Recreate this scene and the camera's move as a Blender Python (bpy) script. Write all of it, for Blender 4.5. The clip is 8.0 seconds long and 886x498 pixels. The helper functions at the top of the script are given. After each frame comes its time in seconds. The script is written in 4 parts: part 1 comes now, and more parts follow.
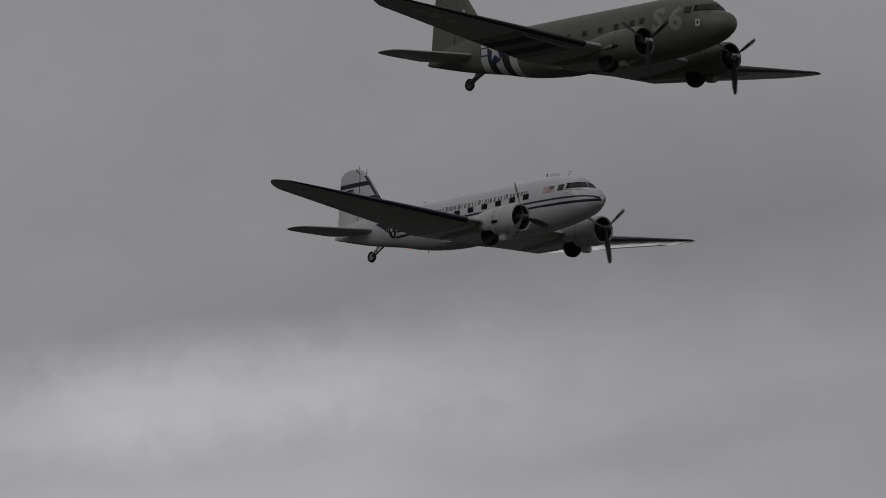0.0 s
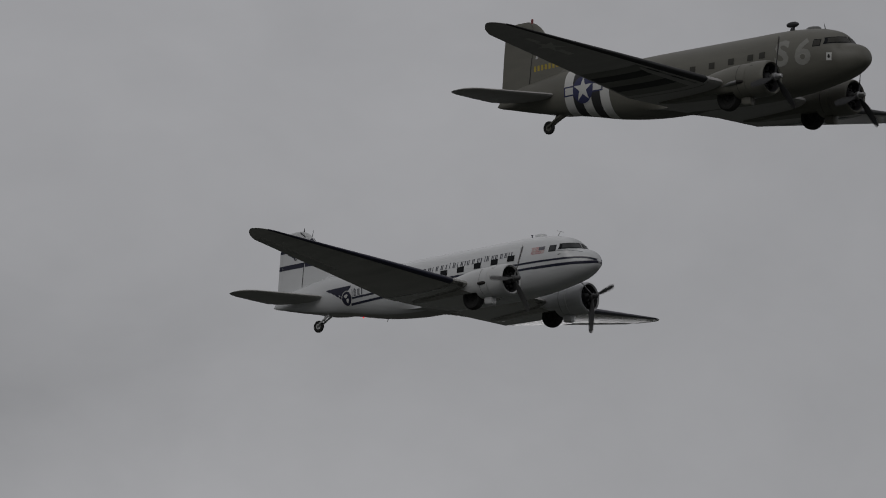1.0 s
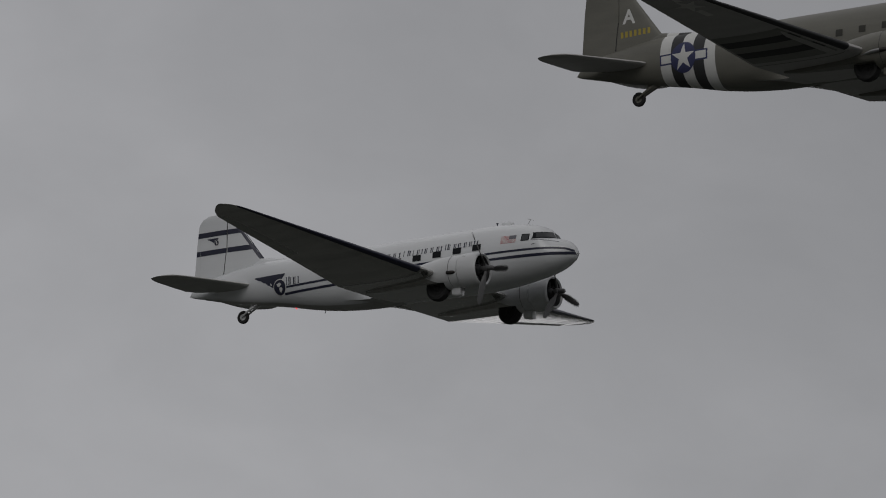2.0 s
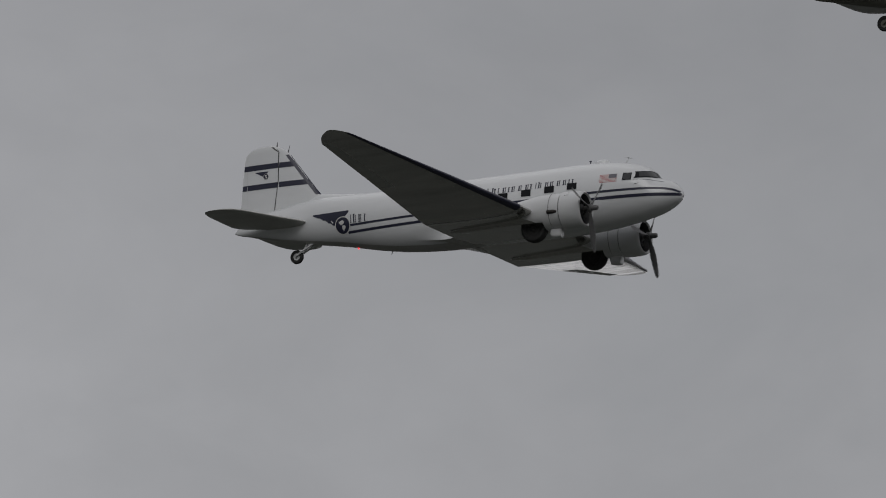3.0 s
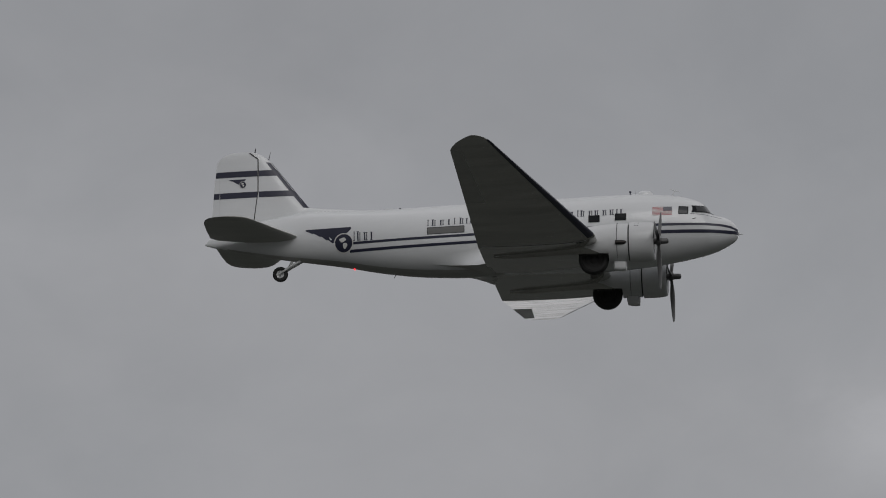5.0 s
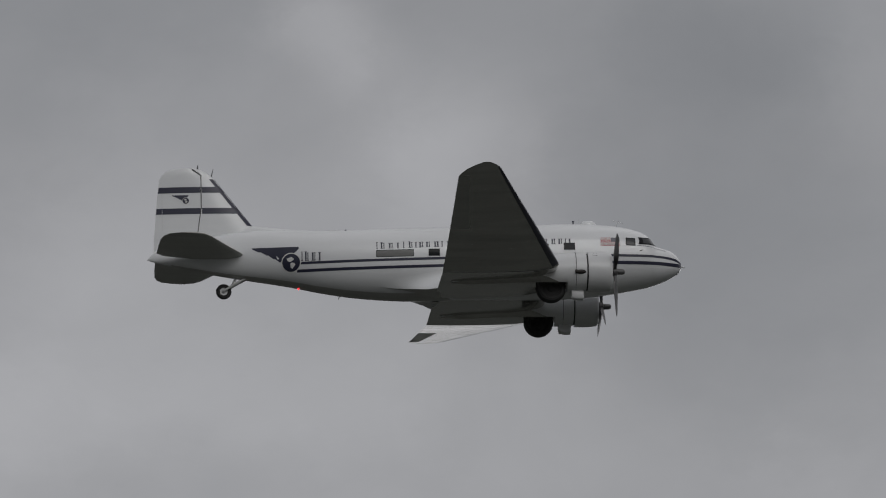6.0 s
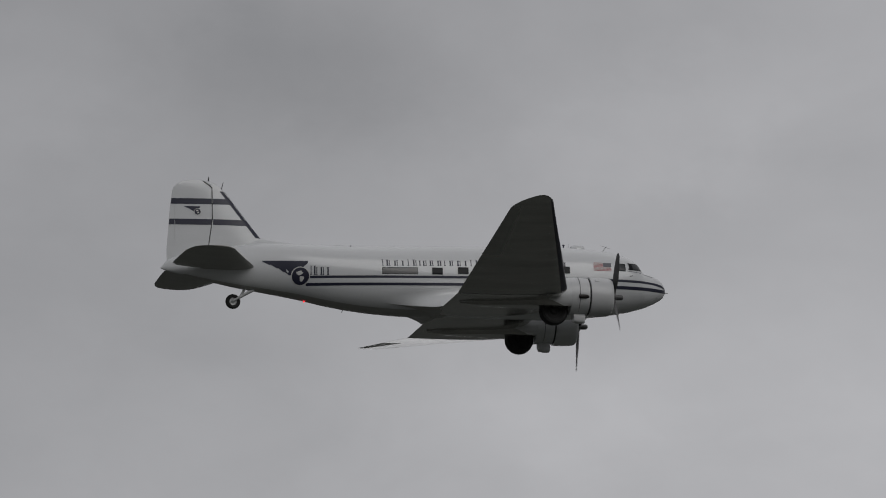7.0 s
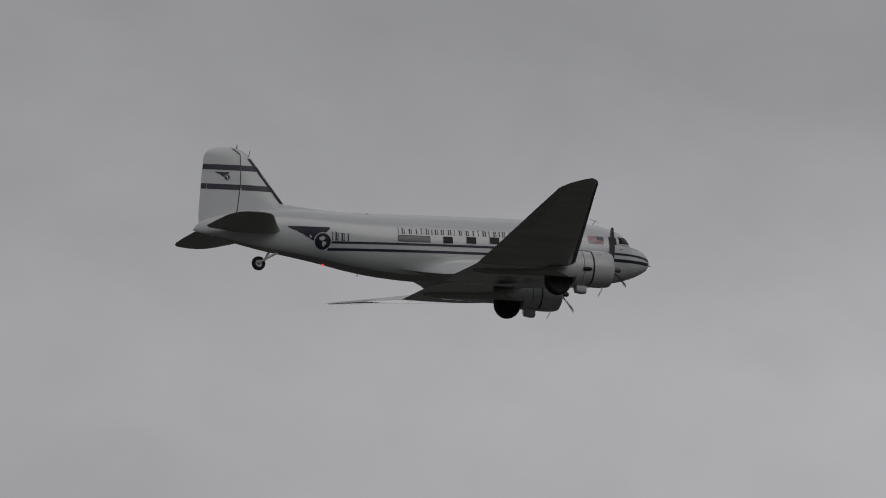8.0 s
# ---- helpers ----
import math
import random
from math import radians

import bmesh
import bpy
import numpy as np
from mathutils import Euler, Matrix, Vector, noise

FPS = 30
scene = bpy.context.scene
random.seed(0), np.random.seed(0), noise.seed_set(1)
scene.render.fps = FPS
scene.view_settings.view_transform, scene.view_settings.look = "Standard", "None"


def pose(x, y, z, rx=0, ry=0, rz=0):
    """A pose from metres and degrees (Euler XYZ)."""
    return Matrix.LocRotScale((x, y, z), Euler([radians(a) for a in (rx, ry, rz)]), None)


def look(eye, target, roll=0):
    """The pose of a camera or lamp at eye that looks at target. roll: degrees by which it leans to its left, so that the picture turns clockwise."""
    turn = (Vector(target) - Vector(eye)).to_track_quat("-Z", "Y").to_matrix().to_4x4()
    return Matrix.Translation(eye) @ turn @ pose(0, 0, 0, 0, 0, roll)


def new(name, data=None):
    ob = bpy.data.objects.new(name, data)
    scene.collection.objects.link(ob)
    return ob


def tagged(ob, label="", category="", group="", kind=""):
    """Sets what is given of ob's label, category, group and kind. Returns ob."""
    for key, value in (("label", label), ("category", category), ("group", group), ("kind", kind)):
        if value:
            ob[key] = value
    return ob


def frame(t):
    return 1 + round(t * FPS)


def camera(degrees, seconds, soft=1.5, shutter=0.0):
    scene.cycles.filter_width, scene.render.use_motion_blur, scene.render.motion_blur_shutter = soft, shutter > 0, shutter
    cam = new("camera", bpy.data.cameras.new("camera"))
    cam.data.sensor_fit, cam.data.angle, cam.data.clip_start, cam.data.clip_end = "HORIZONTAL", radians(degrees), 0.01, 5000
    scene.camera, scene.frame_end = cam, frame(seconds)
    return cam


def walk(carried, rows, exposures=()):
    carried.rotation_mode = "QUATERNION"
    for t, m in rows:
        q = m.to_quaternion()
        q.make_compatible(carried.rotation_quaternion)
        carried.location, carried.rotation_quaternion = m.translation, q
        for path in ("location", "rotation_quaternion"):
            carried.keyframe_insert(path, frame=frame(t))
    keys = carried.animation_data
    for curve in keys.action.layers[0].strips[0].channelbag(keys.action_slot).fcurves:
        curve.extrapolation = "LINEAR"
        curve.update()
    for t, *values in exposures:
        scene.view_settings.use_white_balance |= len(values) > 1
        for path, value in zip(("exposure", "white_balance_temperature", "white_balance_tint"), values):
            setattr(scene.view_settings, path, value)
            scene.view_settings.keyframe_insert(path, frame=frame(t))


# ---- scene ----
# ---- camera: a hand-held long lens on the airfield, panning after the aircraft ----
cam = camera(5.963, 8.0, soft=1.0, shutter=0.05)
EYE = Vector((0.0, 0.0, 1.7))
LOOKS = [  # seconds, azimuth (from +y towards +x), elevation, roll
    (0.0, -45.925, 7.879, -0.66), (0.2, -44.792, 8.049, -0.36), (0.4, -43.433, 8.350, -0.06), (0.5, -42.848, 8.530, 0.08),
    (0.6, -42.231, 8.615, 0.06), (0.8, -41.162, 8.904, 0.02), (1.0, -40.052, 9.160, -0.02), (1.2, -38.673, 9.418, 0.19),
    (1.4, -37.209, 9.661, 0.40), (1.5, -36.516, 9.780, 0.51), (1.7, -35.056, 9.874, 0.66), (2.8, -27.037, 10.376, 0.63),
    (3.0, -25.416, 10.430, 0.68), (3.2, -23.945, 10.515, 0.91), (3.4, -22.117, 11.089, 1.14), (3.5, -20.777, 11.370, 1.26),
    (3.6, -19.375, 11.566, 1.89), (3.7, -18.122, 11.592, 1.72), (3.8, -17.097, 11.524, 1.20), (3.9, -16.261, 11.503, 0.58), (4.0, -15.409, 11.488, 0.42), (4.2, -13.769, 11.468, -0.07),
    (5.3, -2.848, 11.901, 0.55), (5.5, -0.401, 12.083, 0.49), (5.7, 1.878, 12.154, 0.29), (5.9, 3.677, 12.016, 0.08),
    (6.0, 4.529, 11.939, -0.02), (6.1, 5.251, 11.850, -0.03), (6.3, 7.146, 11.755, -0.03), (6.5, 9.295, 11.795, -0.03),
    (6.6, 10.467, 11.814, -0.02), (6.7, 11.438, 11.810, 0.00), (6.8, 12.488, 11.779, 0.02), (7.0, 14.609, 11.714, 0.05), (7.2, 16.792, 11.555, -0.07), (7.3, 17.775, 11.490, -0.13),
    (7.4, 18.587, 11.405, -0.19), (7.5, 19.378, 11.328, -0.26), (7.6, 20.215, 11.231, -0.31), (7.8, 22.056, 11.043, -0.41),
    (7.9, 22.942, 10.960, -0.46), (8.0, 23.731, 10.867, -0.51),
]


def aim(az, el, roll):
    a, e = radians(az), radians(el)
    return look(EYE, EYE + Vector((math.sin(a) * math.cos(e), math.cos(a) * math.cos(e), math.sin(e))) * 100, roll)


walk(cam, [(t, aim(az, el, roll)) for t, az, el, roll in LOOKS],
     exposures=[(0.0, -0.97), (0.5, -0.88), (1.0, -0.62), (1.5, -0.54), (3.0, -0.04), (4.0, 0.08), (5.5, 0.14), (6.0, 0.06), (6.5, 0.13), (7.0, -0.20), (7.2, -0.19), (7.5, -0.38), (8.0, -0.56)])

# ---- world: an overcast sky, brighter overhead than near the horizon ----
SKY_STRENGTH = 1.0
world = bpy.data.worlds.new("overcast_sky")
scene.world = world
world.use_nodes = True


def nodes_of(tree):
    tree.nodes.clear()

    def add(kind, **values):
        n = tree.nodes.new(kind)
        for key, value in values.items():
            n.inputs[key.replace("_", " ")].default_value = value
        return n

    def link(a, b):
        tree.links.new(a, b)

    def calc(op, a, b=None, c=None):
        n = tree.nodes.new("ShaderNodeMath")
        n.operation = op
        for i, v in enumerate((a, b, c)):
            if v is None:
                continue
            if isinstance(v, (int, float)):
                n.inputs[i].default_value = v
            else:
                tree.links.new(v, n.inputs[i])
        return n.outputs[0]

    return add, link, calc


def build_sky():
    tree = world.node_tree
    add, link, calc = nodes_of(tree)
    coord = add("ShaderNodeTexCoord")
    split = add("ShaderNodeSeparateXYZ")
    link(coord.outputs["Generated"], split.inputs[0])
    x, y, z = split.outputs
    az = calc("MULTIPLY", calc("ARCTAN2", x, y), 57.2958)
    el = calc("MULTIPLY", calc("ARCSINE", calc("MINIMUM", calc("MAXIMUM", z, -1.0), 1.0)), 57.2958)
    flat = add("ShaderNodeCombineXYZ")
    link(az, flat.inputs[0])
    link(calc("MULTIPLY", el, 1.5), flat.inputs[1])

    def cloud(scale, detail, rough, seed):
        n = tree.nodes.new("ShaderNodeTexNoise")
        n.noise_dimensions = "4D"
        link(flat.outputs[0], n.inputs["Vector"])
        n.inputs["W"].default_value = seed
        n.inputs["Scale"].default_value = scale
        n.inputs["Detail"].default_value = detail
        n.inputs["Roughness"].default_value = rough
        n.inputs["Distortion"].default_value = 0.4
        return calc("SUBTRACT", n.outputs[0], 0.5)

    mid = cloud(0.50, 5.0, 0.55, 7.0)
    curl = calc("MULTIPLY", cloud(2.1, 6.0, 0.62, 3.0), 0.55)
    warp_a, warp_e = cloud(0.45, 5.0, 0.6, 1.0), cloud(0.60, 5.0, 0.6, 5.0)
    # brightness of the cloud deck along the azimuth, at three heights
    along = calc("DIVIDE", calc("ADD", calc("ADD", az, 50.0), calc("MULTIPLY", warp_a, 2.2)), 80.0)

    def deck_ramp(values):
        node = tree.nodes.new("ShaderNodeValToRGB")
        ramp = node.color_ramp
        ramp.interpolation = "B_SPLINE"
        while len(ramp.elements) > 1:
            ramp.elements.remove(ramp.elements[0])
        for i, v in enumerate(values):
            e = ramp.elements[0] if i == 0 else ramp.elements.new(i / (len(values) - 1))
            e.position = i / (len(values) - 1)
            e.color = (v, v, v, 1)
        link(along, node.inputs[0])
        return node.outputs[0]

    low, middle, high = [deck_ramp(v) for v in (DECK_LOW, DECK_MIDDLE, DECK_HIGH)]
    off = calc("SUBTRACT", az, 3.0)
    rest = calc("SUBTRACT", 12.02, calc("MULTIPLY", calc("MULTIPLY", off, off), 0.0018))
    lift = calc("DIVIDE", calc("ADD", calc("SUBTRACT", el, rest), calc("MULTIPLY", warp_e, 0.9)), 1.12)
    up = calc("MINIMUM", calc("MAXIMUM", lift, 0.0), 1.0)
    down = calc("MINIMUM", calc("MAXIMUM", calc("MULTIPLY", lift, -1.0), 0.0), 1.0)
    level = calc("ADD", middle, calc("ADD", calc("MULTIPLY", calc("SUBTRACT", high, middle), up), calc("MULTIPLY", calc("SUBTRACT", low, middle), down)))
    level = calc("MULTIPLY", level, calc("ADD", 1.0, calc("ADD", calc("MULTIPLY", mid, 0.30), calc("MULTIPLY", cloud(1.3, 6.0, 0.6, 19.0), 0.08))))
    for amount, a0, e0, ra, re, tilt in BILLOWS:
        dx = calc("ADD", calc("SUBTRACT", az, a0), calc("MULTIPLY", calc("ADD", calc("MULTIPLY", warp_a, 0.6), curl), 1.0))
        dy = calc("ADD", calc("SUBTRACT", el, e0), calc("MULTIPLY", calc("SUBTRACT", calc("MULTIPLY", warp_e, 0.6), curl), 0.8))
        c, d = math.cos(radians(tilt)), math.sin(radians(tilt))
        da = calc("ADD", calc("MULTIPLY", dx, c / ra), calc("MULTIPLY", dy, d / ra))
        de = calc("SUBTRACT", calc("MULTIPLY", dy, c / re), calc("MULTIPLY", dx, d / re))
        puff = calc("EXPONENT", calc("MULTIPLY", calc("POWER", calc("ADD", calc("MULTIPLY", da, da), calc("MULTIPLY", de, de)), 1.3), -1.0))
        level = calc("MULTIPLY", level, calc("ADD", 1.0, calc("MULTIPLY", puff, amount)))
    # added: below the view the deck brightens towards the horizon, to light the far wing
    level = calc("MULTIPLY", level, calc("ADD", 1.0, calc("MULTIPLY", calc("MINIMUM", calc("MAXIMUM", calc("DIVIDE", calc("SUBTRACT", 6.4, el), 5.0), 0.0), 1.0), 0.95)))
    # added: the unseen sky outside the view is dimmed, most low down, to darken bellies
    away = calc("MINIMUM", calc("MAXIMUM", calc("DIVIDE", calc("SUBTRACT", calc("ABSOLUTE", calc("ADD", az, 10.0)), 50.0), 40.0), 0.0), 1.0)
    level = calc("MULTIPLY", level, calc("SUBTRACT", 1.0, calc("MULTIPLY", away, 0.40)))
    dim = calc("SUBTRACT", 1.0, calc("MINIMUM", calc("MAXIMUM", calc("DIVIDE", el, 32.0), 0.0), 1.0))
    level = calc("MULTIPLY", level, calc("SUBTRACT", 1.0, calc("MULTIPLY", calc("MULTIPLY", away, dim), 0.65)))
    # an overcast sky grows brighter towards the zenith
    level = calc("MULTIPLY", level, calc("ADD", 1.0, calc("MULTIPLY", calc("MAXIMUM", calc("SUBTRACT", z, 0.26), 0.0), ZENITH)))
    tone = tree.nodes.new("ShaderNodeMix")
    tone.data_type = "RGBA"
    # thin parts of the deck are a little bluer, thick parts neutral to warm
    link(calc("ADD", calc("DIVIDE", calc("SUBTRACT", level, 0.190), 0.10), calc("MULTIPLY", cloud(0.35, 3.0, 0.5, 11.0), 1.6)), tone.inputs["Factor"])
    tone.inputs["A"].default_value = (0.990, 1.0, 1.040, 1)
    tone.inputs["B"].default_value = (1.006, 0.998, 1.028, 1)
    deck = tree.nodes.new("ShaderNodeVectorMath")
    deck.operation = "SCALE"
    link(tone.outputs["Result"], deck.inputs[0])
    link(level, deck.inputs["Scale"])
    clear = tree.nodes.new("ShaderNodeTexSky")
    clear.sky_type = "NISHITA"
    clear.sun_disc = False
    clear.sun_elevation = radians(34)
    clear.sun_rotation = radians(150)
    blue = tree.nodes.new("ShaderNodeVectorMath")
    blue.operation = "SCALE"
    link(clear.outputs[0], blue.inputs[0])
    blue.inputs["Scale"].default_value = 0.004
    both = tree.nodes.new("ShaderNodeVectorMath")
    both.operation = "ADD"
    link(deck.outputs[0], both.inputs[0])
    link(blue.outputs[0], both.inputs[1])
    back = tree.nodes.new("ShaderNodeBackground")
    link(both.outputs[0], back.inputs["Color"])
    back.inputs["Strength"].default_value = SKY_STRENGTH
    out = tree.nodes.new("ShaderNodeOutputWorld")
    link(back.outputs[0], out.inputs["Surface"])


ZENITH = 0.5
BILLOWS = [  # thin or thick places in the deck: amount, azimuth, elevation, half-widths and tilt in degrees
    (0.40, -47.7, 6.88, 2.2, 0.34, 6), (-0.09, -44.4, 6.55, 1.4, 0.22, 14), (-0.03, -45.4, 7.75, 2.2, 0.30, 4),
    (0.24, -1.30, 11.25, 0.28, 0.75, -6), (-0.07, -2.3, 11.3, 0.55, 0.5, 0), (0.20, -3.0, 10.45, 0.7, 0.35, -10), (0.14, 1.3, 10.75, 1.6, 0.45, 8), (-0.12, -0.50, 12.95, 0.40, 0.65, 0), (0.05, 0.6, 12.9, 0.7, 0.6, 0),
    (0.27, 3.75, 13.4, 0.42, 0.32, -30), (0.27, 4.55, 12.5, 0.58, 0.62, 20), (-0.18, 6.75, 12.1, 1.2, 1.75, 12), (-0.12, 6.3, 13.35, 1.0, 0.5, 0), (-0.06, 6.0, 11.3, 0.75, 0.55, 0), (0.10, 7.0, 10.35, 0.5, 0.25, 0), (0.17, 2.2, 11.9, 0.8, 0.6, 0), (0.08, 4.0, 12.0, 1.3, 1.6, 0), (0.06, 2.9, 12.9, 1.2, 0.8, 0), (-0.07, 2.2, 13.4, 0.7, 0.4, 0), (0.08, 3.6, 11.0, 0.9, 0.5, 0),
    (0.16, 11.6, 12.9, 1.1, 0.6, 15), (0.09, 9.8, 13.25, 0.5, 0.3, 0), (-0.07, 8.7, 11.45, 0.7, 0.4, -15), (0.07, 10.9, 11.9, 0.6, 0.4, 0), (0.08, 7.5, 12.9, 0.4, 0.5, 0),
    (-0.15, 13.6, 12.95, 1.05, 0.5, -12), (0.12, 16.1, 12.5, 1.0, 0.45, 20), (-0.06, 13.1, 11.05, 0.8, 0.3, -20), (0.06, 15.4, 10.6, 0.8, 0.4, 0),
]
DECK_LOW = [0.700, 0.700, 0.531, 0.474, 0.466, 0.438, 0.383, 0.322, 0.278, 0.307, 0.292, 0.280, 0.265, 0.264, 0.270, 0.275, 0.326, 0.285, 0.291, 0.349, 0.422, 0.493, 0.498, 0.538, 0.628, 0.700]
DECK_MIDDLE = [0.492, 0.407, 0.362, 0.449, 0.458, 0.410, 0.349, 0.305, 0.283, 0.264, 0.248, 0.290, 0.287, 0.279, 0.266, 0.245, 0.258, 0.254, 0.279, 0.320, 0.363, 0.425, 0.440, 0.448, 0.488, 0.532]
DECK_HIGH = [0.519, 0.454, 0.440, 0.494, 0.450, 0.389, 0.337, 0.292, 0.274, 0.250, 0.236, 0.240, 0.244, 0.243, 0.240, 0.239, 0.243, 0.235, 0.269, 0.279, 0.312, 0.438, 0.414, 0.388, 0.403, 0.423]
build_sky()

sun = new("sun", bpy.data.lights.new("sun", "SUN"))
sun.data.energy = 0.68
sun.data.angle = radians(40)
sun.data.color = (1.0, 0.985, 0.97)
# from behind the camera's right shoulder, half-way up
sun.matrix_world = look((0, 0, 500), (-110, 290, 290))


# ---- materials ----
def paint(name, color, rough=0.35, dirt=0.12, grain=1.6, coat=0.0, metal=0.0, bump=0.02, streak=(0.25, 1.5, 1.5), gloss=0.5):
    """Weathered aircraft paint: broad fading, streaks along the airflow, faint skin unevenness."""
    m = bpy.data.materials.new(name)
    m.use_nodes = True
    add, link, calc = nodes_of(m.node_tree)
    coord = add("ShaderNodeTexCoord")
    stretch = add("ShaderNodeMapping")
    stretch.inputs["Scale"].default_value = streak
    link(coord.outputs["Object"], stretch.inputs[0])
    wide = add("ShaderNodeTexNoise", Scale=grain, Detail=5.0, Roughness=0.6)
    fine = add("ShaderNodeTexNoise", Scale=grain * 9, Detail=4.0, Roughness=0.6)
    skin = add("ShaderNodeTexNoise", Scale=2.2, Detail=1.0, Roughness=0.4)
    link(stretch.outputs[0], wide.inputs["Vector"])
    link(coord.outputs["Object"], fine.inputs["Vector"])
    link(coord.outputs["Object"], skin.inputs["Vector"])
    wear = calc("ADD", calc("MULTIPLY", calc("SUBTRACT", wide.outputs[0], 0.5), dirt * 2), calc("MULTIPLY", calc("SUBTRACT", fine.outputs[0], 0.5), dirt * 0.7))
    tint = add("ShaderNodeVectorMath")
    tint.operation = "SCALE"
    tint.inputs[0].default_value = color
    link(calc("ADD", 1.0 - dirt * 0.4, wear), tint.inputs["Scale"])
    shade = add("ShaderNodeBsdfPrincipled", Metallic=metal)
    link(tint.outputs[0], shade.inputs["Base Color"])
    link(calc("ADD", rough, calc("MULTIPLY", wear, 0.6)), shade.inputs["Roughness"])
    shade.inputs["Specular IOR Level"].default_value = gloss
    shade.inputs["Coat Weight"].default_value = coat
    shade.inputs["Coat Roughness"].default_value = 0.12
    relief = add("ShaderNodeBump", Strength=bump * 10, Distance=0.02)
    link(calc("ADD", skin.outputs[0], calc("MULTIPLY", fine.outputs[0], 0.05)), relief.inputs["Height"])
    link(relief.outputs[0], shade.inputs["Normal"])
    out = add("ShaderNodeOutputMaterial")
    link(shade.outputs[0], out.inputs["Surface"])
    return m


def glow(name, color, strength):
    m = bpy.data.materials.new(name)
    m.use_nodes = True
    add, link, calc = nodes_of(m.node_tree)
    e = add("ShaderNodeEmission", Strength=strength)
    e.inputs["Color"].default_value = (*color, 1)
    out = add("ShaderNodeOutputMaterial")
    link(e.outputs[0], out.inputs["Surface"])
    return m


WHITE = paint("white_gloss_paint", (0.692, 0.704, 0.715), 0.22, 0.07, coat=0.5, bump=0.008)
UNDER = paint("dull_bare_aluminium", (0.56, 0.55, 0.52), 0.15, 0.42, 1.3, coat=0.3, metal=0.7, bump=0.003)
# BELLY is a darker grey with the underside's shade put into it
BELLY = paint("shaded_belly_grey", (0.46, 0.455, 0.44), 0.34, 0.30, 1.1, metal=0.15, bump=0.004)
FABRIC = paint("doped_fabric_grey", (0.48, 0.48, 0.46), 0.48, 0.2)
ALLOY = paint("pale_grey_cowl_paint", (0.595, 0.603, 0.608), 0.34, 0.10, coat=0.2)
NAVY = paint("navy_blue_paint", (0.022, 0.0235, 0.046), 0.35, 0.12)
BLACK = paint("black_boot_rubber", (0.026, 0.026, 0.028), 0.55, 0.15)
RUBBER = paint("tyre_rubber", (0.024, 0.024, 0.024), 0.85, 0.2)
GLASS = paint("dark_cabin_glass", (0.014, 0.015, 0.017), 0.10, 0.05, bump=0.0, gloss=0.12)
DUSTY = paint("dusty_military_glass", (0.055, 0.054, 0.047), 0.3, 0.15, bump=0.0, gloss=0.2)
HAZY = paint("hazy_cockpit_glass", (0.062, 0.065, 0.068), 0.12, 0.10, bump=0.0, gloss=0.25)
SMOKED = paint("grey_curtained_glass", (0.155, 0.155, 0.15), 0.15, 0.10, bump=0.0)
STEEL = paint("dull_propeller_metal", (0.10, 0.10, 0.10), 0.45, 0.15, metal=0.3)
HUBMETAL = paint("bare_hub_metal", (0.42, 0.42, 0.42), 0.35, 0.15, metal=0.8)
ENGINE = paint("oily_engine_metal", (0.03, 0.03, 0.032), 0.6, 0.3)
EXHAUST = paint("burnt_exhaust_steel", (0.03, 0.026, 0.024), 0.5, 0.3, metal=0.5)
OLIVE = paint("faded_olive_drab_paint", (0.170, 0.166, 0.141), 0.5, 0.25)
UNDERGREY = paint("neutral_grey_underside_paint", (0.47, 0.46, 0.45), 0.5, 0.2)
CHALK = paint("matt_white_marking_paint", (0.68, 0.68, 0.66), 0.6, 0.12)
FADED = paint("thin_grey_code_paint", (0.28, 0.28, 0.26), 0.65, 0.35)
CODE = paint("worn_grey_letter_paint", (0.31, 0.31, 0.285), 0.65, 0.3)
PALE = paint("worn_white_wing_paint", (0.72, 0.71, 0.68), 0.65, 0.25)
SOOT = paint("matt_black_stripe_paint", (0.035, 0.035, 0.036), 0.6, 0.15)
INSIGNIA = paint("insignia_blue_paint", (0.04, 0.045, 0.12), 0.55, 0.12)
YELLOW = paint("yellow_serial_paint", (0.44, 0.34, 0.06), 0.6, 0.15)
RED = paint("flag_red_paint", (0.50, 0.13, 0.15), 0.45, 0.08)
FLAGBLUE = paint("flag_blue_paint", (0.14, 0.14, 0.16), 0.45, 0.08)
LAMPRED = paint("unlit_red_lens", (0.22, 0.03, 0.03), 0.3, 0.08)
BEACON = glow("red_beacon_light", (1.0, 0.04, 0.05), 1.7)


# ---- mesh helpers ----
def mesh_of(name, verts, faces, smooth=True):
    me = bpy.data.meshes.new(name)
    me.from_pydata([tuple(v) for v in verts], [], faces)
    bm = bmesh.new()
    bm.from_mesh(me)
    bmesh.ops.remove_doubles(bm, verts=bm.verts, dist=1e-5)
    bmesh.ops.recalc_face_normals(bm, faces=bm.faces)
    bm.to_mesh(me)
    bm.free()
    if smooth:
        me.shade_smooth()
        me.set_sharp_from_angle(angle=radians(42))
    return me


def part(name, data, material, parent, label=""):
    verts, faces = data
    ob = new(name, mesh_of(name, verts, faces))
    ob.data.materials.append(material)
    ob.parent = parent
    return tagged(ob, label)


def join(*pieces):
    verts, faces = [], []
    for v, f in pieces:
        n = len(verts)
        verts += list(v)
        faces += [tuple(i + n for i in q) for q in f]
    return verts, faces


